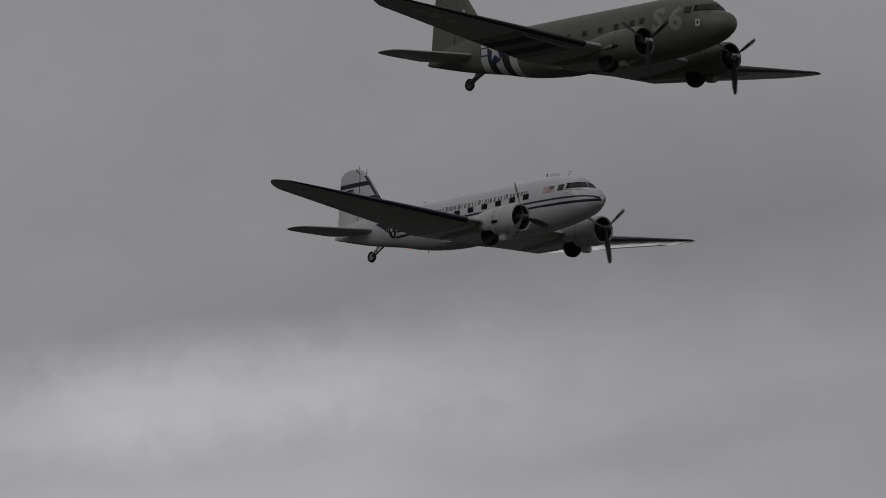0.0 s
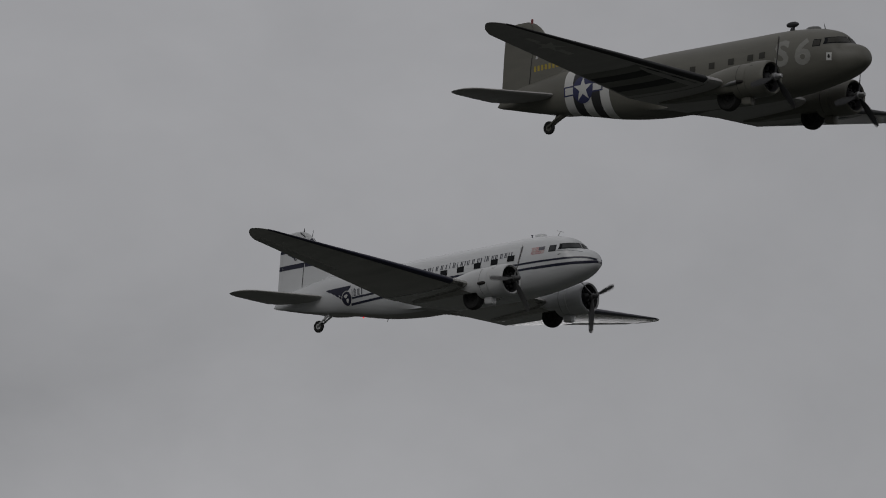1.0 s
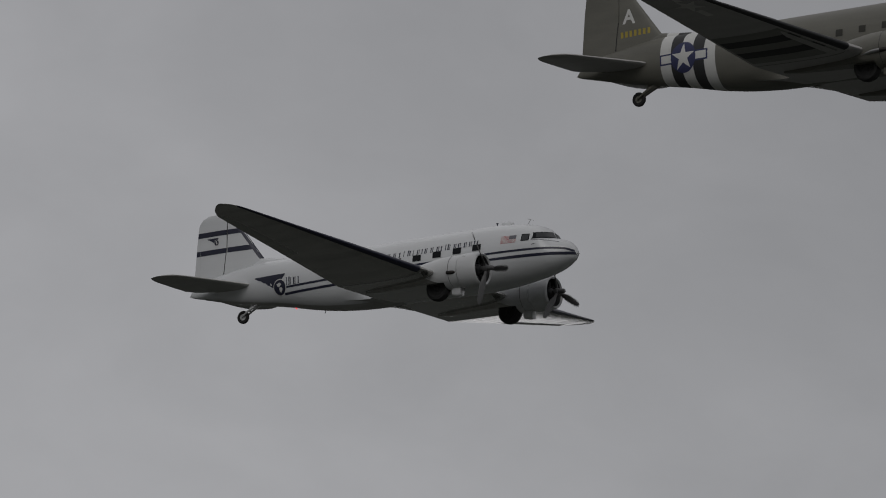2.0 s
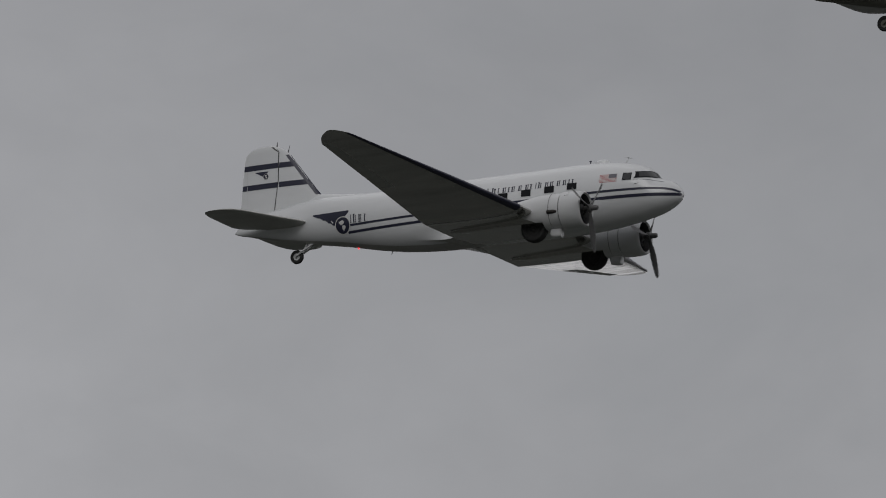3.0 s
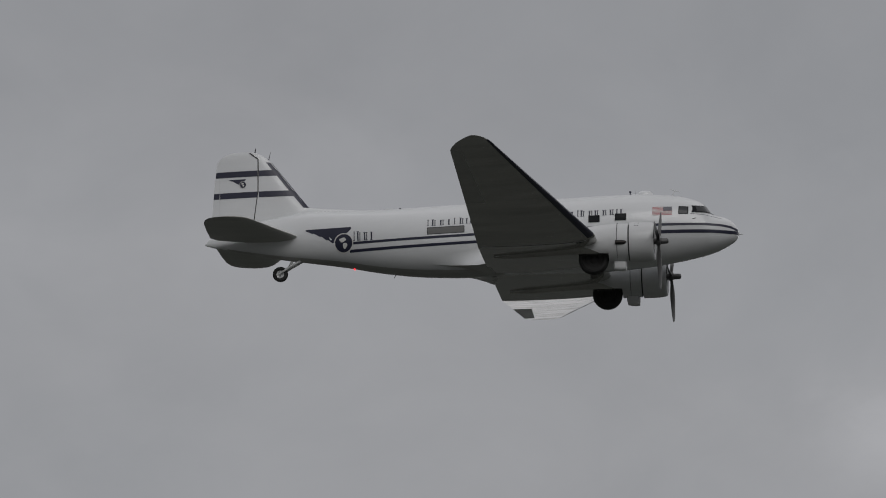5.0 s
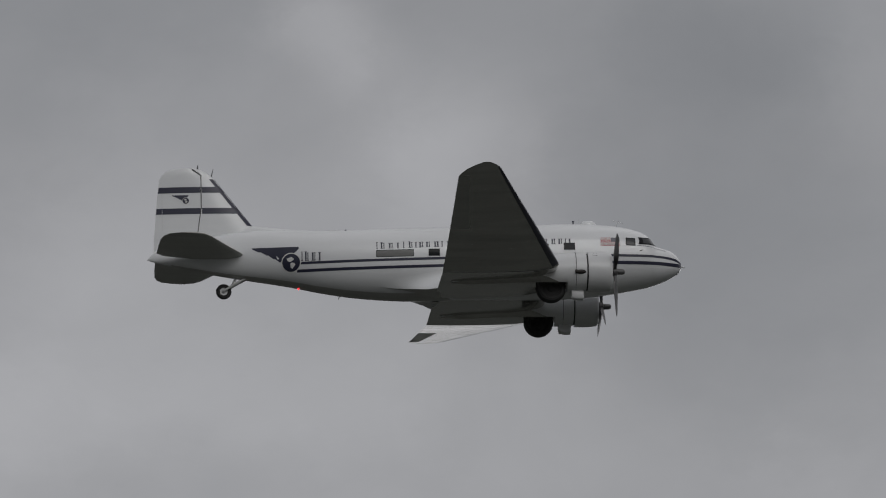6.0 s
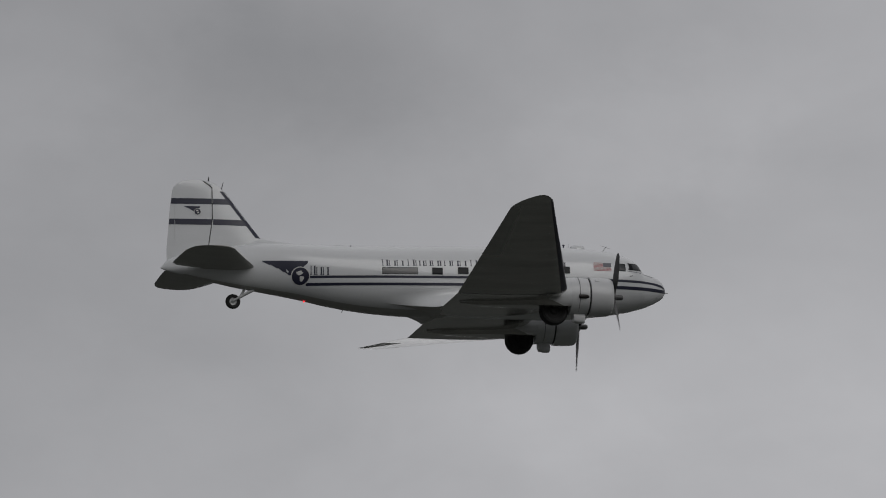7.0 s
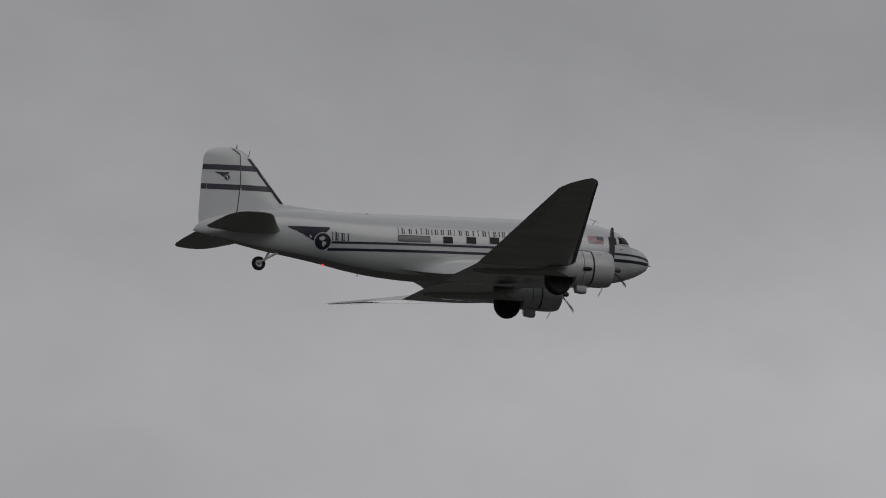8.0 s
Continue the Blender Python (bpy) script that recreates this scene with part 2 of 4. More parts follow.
def loft(rings, caps=(True, True), closed=True):
    """Skin over rings with equal numbers of points."""
    n = len(rings[0])
    verts = [Vector(p) for r in rings for p in r]
    faces = []
    for i in range(len(rings) - 1):
        for j in range(n if closed else n - 1):
            a, b = i * n + j, i * n + (j + 1) % n
            faces.append((a, b, b + n, a + n))
    if caps[0]:
        faces.append(tuple(range(n - 1, -1, -1)))
    if caps[1]:
        faces.append(tuple(range((len(rings) - 1) * n, len(rings) * n)))
    return verts, faces


def tube(path, radii, sides=10):
    """A round rod along a path, one radius a point."""
    rings = []
    for i, p in enumerate(path):
        p = Vector(p)
        along = (Vector(path[min(i + 1, len(path) - 1)]) - Vector(path[max(i - 1, 0)])).normalized()
        u = along.orthogonal().normalized()
        w = along.cross(u)
        rings.append([p + (u * math.cos(k) + w * math.sin(k)) * radii[i] for k in (2 * math.pi * j / sides for j in range(sides))])
    return loft(rings)


def lathe(profile, axis_at, sides=32, caps=(True, True)):
    """Turn (x, radius) pairs about an axis along x through axis_at = (y, z)."""
    return loft([[(x, axis_at[0] + r * math.cos(k), axis_at[1] + r * math.sin(k)) for k in (2 * math.pi * j / sides for j in range(sides))] for x, r in profile], caps)


def wheel_rings(cx, cy, cz, r, width, rim=0.55, sides=28):
    """A tyre about the y axis, with rounded shoulders and an open centre."""
    prof = [(-width * 0.30, r * rim), (-width * 0.5, r * 0.74), (-width * 0.46, r * 0.88), (-width * 0.26, r * 0.98), (0, r), (width * 0.26, r * 0.98), (width * 0.46, r * 0.88), (width * 0.5, r * 0.74), (width * 0.30, r * rim)]
    return loft([[(cx + q * math.cos(k), cy + o, cz + q * math.sin(k)) for k in (2 * math.pi * j / sides for j in range(sides))] for o, q in prof], (False, False))


def rim_rings(cx, cy, cz, r, width, sides=24):
    prof = [(-width * 0.34, 0.02), (-width * 0.36, r * 0.3), (-width * 0.22, r * 0.55), (-width * 0.28, r), (width * 0.28, r), (width * 0.22, r * 0.55), (width * 0.36, r * 0.3), (width * 0.34, 0.02)]
    return loft([[(cx + q * math.cos(k), cy + o, cz + q * math.sin(k)) for k in (2 * math.pi * j / sides for j in range(sides))] for o, q in prof])


def curve_through(table):
    """A smooth function through a table of (s, value)."""
    s = [a for a, _ in table]
    v = [b for _, b in table]
    m = []
    for i in range(len(s)):
        lo, hi = max(i - 1, 0), min(i + 1, len(s) - 1)
        m.append((v[hi] - v[lo]) / (s[hi] - s[lo]))

    def at(t):
        if t <= s[0]:
            return v[0]
        for i in range(len(s) - 1):
            if t <= s[i + 1]:
                h = s[i + 1] - s[i]
                k = (t - s[i]) / h
                return ((2 * k**3 - 3 * k**2 + 1) * v[i] + (k**3 - 2 * k**2 + k) * h * m[i] + (3 * k**2 - 2 * k**3) * v[i + 1] + (k**3 - k**2) * h * m[i + 1])
        return v[-1]

    return at


# ---- the twin-engined airliner type: nose at the origin, x forward, y to its left ----
TOP = curve_through([(0, 0), (0.03, 0.15), (0.1, 0.29), (0.2, 0.42), (0.3, 0.50), (0.5, 0.60), (0.8, 0.68), (0.95, 0.725), (1.02, 0.78), (1.1, 0.90), (1.2, 1.05), (1.3, 1.15), (1.45, 1.245), (1.6, 1.305), (1.8, 1.365), (2.0, 1.42), (2.4, 1.49), (2.8, 1.53), (4, 1.58), (6, 1.53), (8, 1.48), (10.5, 1.42), (12.9, 1.35), (14.6, 1.36), (15.7, 1.36), (16.5, 1.27), (17.5, 1.10), (18.5, 0.92), (19.2, 0.68), (19.5, 0.47), (19.64, 0.28)])
BOT = curve_through([(0, 0), (0.03, -0.13), (0.1, -0.24), (0.2, -0.32), (0.3, -0.38), (0.5, -0.49), (0.8, -0.62), (1.4, -0.80), (2.6, -1.02), (3.5, -1.13), (5, -1.22), (7, -1.22), (8.6, -1.22), (9.4, -1.25), (10.5, -1.25), (12, -1.15), (13.2, -0.98), (14.5, -0.73), (16, -0.50), (17, -0.34), (18, -0.14), (19, 0.08), (19.4, 0.16), (19.64, 0.25)])
WIDE = curve_through([(0, 0), (0.03, 0.16), (0.1, 0.29), (0.2, 0.40), (0.3, 0.48), (0.5, 0.61), (0.8, 0.76), (1.2, 0.91), (1.6, 1.01), (2, 1.08), (2.8, 1.17), (4, 1.23), (6, 1.26), (9, 1.25), (11.5, 1.14), (13, 1.02), (14.4, 0.88), (16, 0.62), (17.5, 0.40), (19, 0.16), (19.4, 0.09), (19.64, 0.02)])


def hull_point(x, ang, out=0.0):
    """On the fuselage at station x; ang from the top (0) down the right side (90) to the keel (180), degrees."""
    s = -x
    zt, zb, w = TOP(s), BOT(s), WIDE(s)
    a = radians(ang)
    c, d = math.cos(a), math.sin(a)
    e = 2 / 2.15
    y = -(w + out) * math.copysign(abs(d) ** e, d)
    z = (zt + zb) / 2 + ((zt - zb) / 2 + out) * math.copysign(abs(c) ** e, c)
    return Vector((x, y, z))


def hull_side(x, z, side=-1, out=0.008):
    """On the fuselage's side at station x and height z."""
    s = -x
    zt, zb, w = TOP(s), BOT(s), WIDE(s)
    k = min(abs((z - (zt + zb) / 2) / ((zt - zb) / 2)), 0.999)
    return Vector((x, side * (w * (1 - k**2.15) ** (1 / 2.15) + out), z))


def station_of(y, z):
    """The station, by the cockpit, where the body's side at height z is y off the centre line."""
    lo, hi = 0.3, 2.2
    for _ in range(40):
        mid = (lo + hi) / 2
        if TOP(mid) > z and -hull_side(-mid, z, -1, 0).y > y:
            hi = mid
        else:
            lo = mid
    return -hi


def hull_patch(corners, side=-1, out=0.008, n=6, m=4):
    """A curved panel on the fuselage between four (x, z) corners: low rear, low front, high front, high rear; with a turned-in edge."""
    (a, b, c, d) = [Vector((p[0], p[1])) for p in corners]
    verts, faces = [], []
    for j in range(m + 1):
        for i in range(n + 1):
            u, v = i / n, j / m
            q = (a * (1 - u) + b * u) * (1 - v) + (d * (1 - u) + c * u) * v
            verts.append(hull_side(q.x, q.y, side, out))
    for j in range(m):
        for i in range(n):
            k = j * (n + 1) + i
            faces.append((k, k + 1, k + n + 2, k + n + 1))
    return verts, faces


def hull_shape(points, side=-1, out=0.010):
    """A flat-outlined marking laid onto the fuselage: a fan from its middle."""
    cx = sum(p[0] for p in points) / len(points)
    cz = sum(p[1] for p in points) / len(points)
    edge = []
    for p, q in zip(points, points[1:] + points[:1]):
        edge += [(p[0] + (q[0] - p[0]) * k / 3, p[1] + (q[1] - p[1]) * k / 3) for k in range(3)]
    n, rows = len(edge), 5
    verts = [hull_side(cx, cz, side, out)]
    for r in range(1, rows + 1):
        verts += [hull_side(cx + (x - cx) * r / rows, cz + (z - cz) * r / rows, side, out) for x, z in edge]
    faces = [(0, i + 1, (i + 1) % n + 1) for i in range(n)]
    for r in range(rows - 1):
        faces += [(1 + r * n + i, 1 + (r + 1) * n + i, 1 + (r + 1) * n + (i + 1) % n, 1 + r * n + (i + 1) % n) for i in range(n)]
    return verts, faces


def hull_band(x0, x1, out, a0=-180, a1=180, n=48):
    rings = [[hull_point(x0 + (x1 - x0) * i / 6, a0 + (a1 - a0) * j / n, out) for j in range(n + 1)] for i in range(7)]
    return loft(rings, (False, False), closed=False)


def stripe(low, high, side, x0, x1, steps, out=0.008):
    """A painted line along the fuselage, between two heights given as functions of the station."""
    verts, faces = [], []
    for i in range(steps + 1):
        x = x0 + (x1 - x0) * (i / steps) ** 2.4
        verts += [hull_side(x, low(-x), side, out), hull_side(x, (low(-x) + high(-x)) / 2, side, out), hull_side(x, high(-x), side, out)]
    for i in range(steps):
        for k in (0, 1):
            faces.append((3 * i + k, 3 * i + k + 1, 3 * i + k + 4, 3 * i + k + 3))
    return verts, faces


# wing plan: half-span, leading edge, trailing edge, height of the chord, thickness ratio
WING = [(0, -4.9, -9.13, -1.105, 0.125), (4.3, -4.9, -9.13, -1.105, 0.125), (6.5, -5.553, -9.132, -0.785, 0.125), (8.4, -6.115, -9.141, -0.505, 0.122), (10.5, -6.747, -9.152, -0.2, 0.108),
        (13.25, -7.564, -9.169, 0.2, 0.088), (13.42, -7.612, -9.128, 0.226, 0.087), (13.6, -7.660, -9.05, 0.255, 0.085), (13.9, -7.765, -8.91, 0.298, 0.08), (14.15, -7.89, -8.72, 0.333, 0.075), (14.36, -8.04, -8.52, 0.362, 0.07), (14.48, -8.20, -8.36, 0.38, 0.06)]


def wing_at(y):
    for a, b in zip(WING, WING[1:]):
        if y <= b[0]:
            k = (y - a[0]) / (b[0] - a[0])
            return [p + (q - p) * k for p, q in zip(a, b)]
    return WING[-1]


def foil(y, side, c0=0.0, c1=1.0, n=14, grow=0.0):
    """The ring of an aerofoil section at half-span y, from chord fraction c0 to c1."""
    _, le, te, z, th = wing_at(y)
    chord = le - te
    tilt = 0.072

    def at(u, sign):
        half = 5 * th * (0.2969 * math.sqrt(u) - 0.126 * u - 0.3516 * u * u + 0.2843 * u**3 - 0.1036 * u**4) * chord + grow
        camber = (0.02 / 0.16 * (0.8 * u - u * u) if u < 0.4 else 0.02 / 0.36 * (0.2 + 0.8 * u - u * u)) * chord
        return Vector((le - u * chord + (grow * 1.5 if u < 0.01 else 0), side * y, z + camber + sign * half + ((1 - u) * tilt - 0.0245) * chord))

    us = [c0 + (c1 - c0) * (1 - math.cos(math.pi * i / n)) / 2 for i in range(n + 1)] if c0 == 0 else [c0 + (c1 - c0) * i / n for i in range(n + 1)]
    ring = [at(u, 1) for u in us] + [at(u, -1) for u in reversed(us)]
    return ring


def foil_under(y, side, u, out=0.006):
    """A point on the wing's lower skin."""
    _, le, te, z, th = wing_at(y)
    chord = le - te
    half = 5 * th * (0.2969 * math.sqrt(u) - 0.126 * u - 0.3516 * u * u + 0.2843 * u**3 - 0.1036 * u**4) * chord
    camber = (0.02 / 0.16 * (0.8 * u - u * u) if u < 0.4 else 0.02 / 0.36 * (0.2 + 0.8 * u - u * u)) * chord
    return Vector((le - u * chord, side * y, z + camber - half - out + ((1 - u) * 0.072 - 0.0245) * chord))


def under_patch(y0, y1, u0, u1, side, n=6, m=6):
    verts, faces = [], []
    for j in range(m + 1):
        for i in range(n + 1):
            verts.append(foil_under(y0 + (y1 - y0) * j / m, side, u0 + (u1 - u0) * i / n))
    for j in range(m):
        for i in range(n):
            k = j * (n + 1) + i
            faces.append((k, k + 1, k + n + 2, k + n + 1))
    return verts, faces


# fin plan: height, leading edge, hinge, trailing edge
FIN = [(0.46, -15.1, -17.86, -19.40), (0.80, -15.2, -17.84, -19.41), (1.08, -15.45, -17.81, -19.40), (1.54, -15.80, -17.76, -19.36), (2.16, -16.29, -17.66, -19.31), (2.6, -16.63, -17.65, -19.27), (3.0, -16.94, -17.65, -19.22), (3.3, -17.17, -17.65, -19.18),
       (3.45, -17.32, -17.66, -19.10), (3.58, -17.50, -17.75, -18.95), (3.68, -17.72, -17.95, -18.72), (3.74, -18.0, -18.1, -18.42)]


def fin_at(z):
    for a, b in zip(FIN, FIN[1:]):
        if z <= b[0]:
            k = max((z - a[0]) / (b[0] - a[0]), 0)
            return [p + (q - p) * k for p, q in zip(a, b)]
    return FIN[-1]


def fin_half(x, z):
    """Half-thickness of fin and rudder at (x, z)."""
    _, le, _, te = fin_at(z)
    chord = le - te
    u = min(max((le - x) / chord, 0.0), 1.0)
    return 5 * 0.085 * (0.2969 * math.sqrt(u) - 0.126 * u - 0.3516 * u * u + 0.2843 * u**3 - 0.1036 * u**4) * min(chord, 3.3)


def fin_ring(z, x0, x1, n=10):
    xs = [x0 + (x1 - x0) * (i / n) ** 1.6 for i in range(n + 1)]
    return [Vector((x, fin_half(x, z), z)) for x in xs] + [Vector((x, -fin_half(x, z), z)) for x in reversed(xs)]


def fin_patch(corners, side=-1, out=0.008, n=8, m=3):
    a, b, c, d = [Vector(p) for p in corners]
    verts, faces = [], []
    for j in range(m + 1):
        for i in range(n + 1):
            u, v = i / n, j / m
            q = (a * (1 - u) + b * u) * (1 - v) + (d * (1 - u) + c * u) * v
            verts.append(Vector((q.x, side * (fin_half(q.x, q.y) + out), q.y)))
    for j in range(m):
        for i in range(n):
            k = j * (n + 1) + i
            faces.append((k, k + 1, k + n + 2, k + n + 1))
    return verts, faces


def fin_shape(points, side=-1, out=0.010):
    cx = sum(p[0] for p in points) / len(points)
    cz = sum(p[1] for p in points) / len(points)
    pts = [(cx, cz)] + list(points)
    verts = [Vector((x, side * (fin_half(x, z) + out), z)) for x, z in pts]
    n = len(points)
    return verts, [(0, i + 1, (i + 1) % n + 1) for i in range(n)]


# tailplane plan: half-span, leading edge, hinge, trailing edge
TAIL = [(0.0, -15.95, -18.15, -19.05), (0.35, -16.08, -18.15, -19.08), (0.8, -16.24, -18.15, -19.34), (2.0, -16.80, -18.15, -19.32), (3.1, -17.28, -18.15, -19.27), (3.6, -17.50, -18.18, -19.16), (3.9, -17.72, -18.25, -19.0), (4.05, -17.98, -18.33, -18.75), (4.10, -18.25, -18.38, -18.5)]


def tail_ring(y, side, k0, k1, n=10):
    _, le, hi, te = next(([p + (q - p) * ((y - a[0]) / (b[0] - a[0])) for p, q in zip(a, b)] for a, b in zip(TAIL, TAIL[1:]) if y <= b[0]), TAIL[-1])
    x0, x1 = (le, hi + 0.002) if k0 == 0 else (hi - 0.002, te)
    chord = le - te

    def half(x):
        u = min(max((le - x) / chord, 0.0), 1.0)
        return 5 * 0.09 * (0.2969 * math.sqrt(u) - 0.126 * u - 0.3516 * u * u + 0.2843 * u**3 - 0.1036 * u**4) * chord

    xs = [x0 + (x1 - x0) * (i / n) ** 1.6 for i in range(n + 1)]
    return [Vector((x, side * y, 0.33 + half(x))) for x in xs] + [Vector((x, side * y, 0.33 - half(x))) for x in reversed(xs)]


HUB = (2.82, -0.85)  # half-span and height of the engine axes


def propeller(parent, side, hub_metal, blade_metal):
    y, z = side * HUB[0], HUB[1]
    prop = part("propeller", lathe([(0.36, 0.03), (0.35, 0.07), (0.30, 0.10), (0.08, 0.11), (0.05, 0.16), (-0.07, 0.17), (-0.10, 0.11), (-0.22, 0.10)], (0, 0), 20), hub_metal, parent, "bare metal propeller hub and dome")
    for k in range(3):
        rings = []
        for r, chord, thick, twist in [(0.12, 0.11, 0.10, 60), (0.30, 0.12, 0.09, 58), (0.50, 0.20, 0.05, 48), (0.80, 0.27, 0.035, 38), (1.15, 0.27, 0.025, 30), (1.45, 0.24, 0.018, 25), (1.62, 0.20, 0.014, 23), (1.70, 0.14, 0.010, 22), (1.745, 0.05, 0.006, 22)]:
            ring = []
            for j in range(10):
                a = 2 * math.pi * j / 10
                u, v = math.cos(a) * chord / 2, math.sin(a) * thick / 2
                t = radians(twist)
                # chord lies across the disc, pitched towards the axis
                p = Vector((u * math.sin(t) + v * math.cos(t), -u * math.cos(t) + v * math.sin(t), r))
                p.rotate(Euler((2 * math.pi * k / 3, 0, 0)))
                ring.append(p)
            rings.append(ring)
        part("blade", loft(rings), blade_metal, prop, "dark metal propeller blade")
    prop.location = (-2.72, y, z)
    return prop


def nacelle(parent, side, skin, cowl_skin, under):
    y, z = side * HUB[0], HUB[1]
    shape = [(-3.78, 0.63, 1, 1, z - 0.02), (-3.80, 0.70, 1, 1, z - 0.02), (-4.2, 0.715, 1, 1, z - 0.02), (-4.5, 0.705, 1, 1.01, z - 0.03), (-4.8, 0.69, 1, 1.02, z - 0.04), (-5.6, 0.60, 1, 1.05, z - 0.10), (-6.4, 0.50, 1, 1.05, z - 0.17), (-7.2, 0.37, 1, 1.0, z - 0.26), (-8.0, 0.22, 1, 0.9, z - 0.33), (-8.7, 0.06, 1, 0.8, z - 0.38)]

    def skin_ring(x, r, w, h, zc, k0, k1, count, keel=-9.0):
        return [Vector((x, y + r * w * math.cos(k), max(zc + r * h * math.sin(k), keel))) for k in (k0 + (k1 - k0) * j / count for j in range(count + 1))]

    # behind the firewall the underside is cut away for the wheel; its shade is put in as darker bare metal, which
    # climbs the sides towards the rear
    rear = [(-4.495, 0.70, 1, 1.01, z - 0.03)] + shape[4:5] + [(-5.2, 0.65, 1, 1.035, z - 0.07)] + shape[5:]
    climb = [0.15 + 0.75 * min(max((row[0] + 5.5) / 0.9, 0.0), 1.0) for row in rear]
    front_skin = loft([skin_ring(*row, 0, 2 * math.pi, 32) for row in shape[:4]], (True, True), closed=False)
    upper_skin = loft([skin_ring(*row, -c, math.pi + c, 18, -1.34) for row, c in zip(rear, climb)], (False, False), closed=False)
    lower_skin = loft([skin_ring(*row, math.pi + c, 2 * math.pi - c, 18, -1.34) for row, c in zip(rear, climb)], (False, False), closed=False)
    body = part("engine_nacelle", join(front_skin, upper_skin), skin, parent)
    part("nacelle_underside", lower_skin, under, body, "darker bare metal for the shade round the wheel bay")
    part("cowling", lathe([(-2.93, 0.590), (-2.89, 0.61), (-2.86, 0.65), (-2.885, 0.685), (-2.96, 0.715), (-3.15, 0.738), (-3.40, 0.75), (-3.74, 0.745), (-3.745, 0.69)], (y, z - 0.02), 40, (False, False)), cowl_skin, body, "round engine cowling with an open front")
    # the shade inside the cowling is put into the lining's dark colour
    part("cowl_lining", lathe([(-3.40, 0.54), (-2.96, 0.572), (-2.925, 0.592)], (y, z - 0.02), 40, (False, False)), ENGINE, body, "inner face of the cowling, coloured dark for its shade")
    # cowl flap seam, a dark recess between cowling and nacelle
    part("cowl_gap", lathe([(-3.70, 0.67), (-3.82, 0.67)], (y, z - 0.02), 40, (False, False)), ENGINE, body, "dark gap behind the cowling")
    part("seam", lathe([(-4.18, 0.722), (-4.20, 0.722)], (y, z - 0.01), 40, (False, False)), ENGINE, body)
    pieces = [lathe([(-3.40, 0.50), (-3.42, 0.54)], (y, z), 24), lathe([(-2.98, 0.10), (-3.05, 0.20), (-3.2, 0.24), (-3.42, 0.25)], (y, z), 20)]
    for k in range(9):
        a = 2 * math.pi * k / 9
        d = Vector((0, math.cos(a), math.sin(a)))
        for r in (0.27, 0.32, 0.37, 0.42, 0.47):
            pieces.append(tube([Vector((-3.22, y, z)) + d * r, Vector((-3.22, y, z)) + d * (r + 0.028)], (0.105, 0.105), 8))
    part("radial_engine", join(*pieces), ENGINE, body, "dark radial engine with finned cylinders")
    # oil cooler scoop under the nacelle
    scoop = []
    for x, w, h, zc in [(-3.88, 0.13, 0.14, -1.72), (-3.90, 0.17, 0.18, -1.72), (-4.10, 0.18, 0.20, -1.71), (-4.32, 0.17, 0.19, -1.68), (-4.36, 0.12, 0.12, -1.66)]:
        scoop.append([Vector((x, y + w * math.copysign(abs(math.cos(k)) ** 0.6, math.cos(k)), zc + h * math.copysign(abs(math.sin(k)) ** 0.6, math.sin(k)))) for k in (2 * math.pi * j / 20 for j in range(20))])
    part("oil_cooler_scoop", loft(scoop), cowl_skin, body, "boxy air scoop below the nacelle")
    part("exhaust_pipe", tube([(-3.86, y + side * 0.62, z - 0.14), (-4.02, y + side * 0.69, z - 0.15), (-4.24, y + side * 0.72, z - 0.15)], (0.075, 0.08, 0.07), 12), EXHAUST, body, "burnt steel exhaust outlet")
    part("hatch", tube([(-3.42, y + side * 0.40, z + 0.615), (-3.42, y + side * 0.56, z + 0.475), (-3.56, y + side * 0.56, z + 0.475), (-3.56, y + side * 0.42, z + 0.592), (-3.42, y + side * 0.42, z + 0.592)], (0.008,) * 5, 5), ENGINE, body, "thin outline of an access hatch")
    # wheel bay: a black plate stands in for the shade inside it
    bay = []
    for r in (0.56, 0.58, 0.58):
        bay.append([Vector((-5.08 + r * math.cos(k), y + 0.30 * math.copysign(abs(math.sin(k)) ** 0.5, math.sin(k)), -1.31 + (0.03 if r < 0.61 else -0.018 * len(bay)))) for k in (2 * math.pi * j / 28 for j in range(28))])
    part("wheel_bay", loft(bay), BLACK, body, "black plate in place of the wheel bay's shade")
    wheel = part("main_wheel", wheel_rings(-5.08, y, -1.46, 0.555, 0.42), RUBBER, parent, "large half-retracted black main wheel")
    part("rim", rim_rings(-5.08, y, -1.46, 0.30, 0.42), RUBBER, wheel)
    return body


def dorsal_ring(x, grow=0.0):
    """A section of the low fairing that leads the body into the fin."""
    table = [(-17.4, 0.10, 0.8, 1.10), (-16.4, 0.18, 0.9, 1.42), (-15.75, 0.24, 1.0, 1.545), (-15.1, 0.26, 1.10, 1.475), (-14.4, 0.22, 1.18, 1.415), (-13.6, 0.15, 1.22, 1.375), (-13.0, 0.06, 1.25, 1.352)]
    w, zb, zt = [float(np.interp(x, [r[0] for r in table], [r[k] for r in table])) for k in (1, 2, 3)]
    return [Vector((x, (w + grow) * math.cos(k), zb + (zt + grow - zb) * math.sin(k))) for k in (math.pi * j / 12 for j in range(13))]


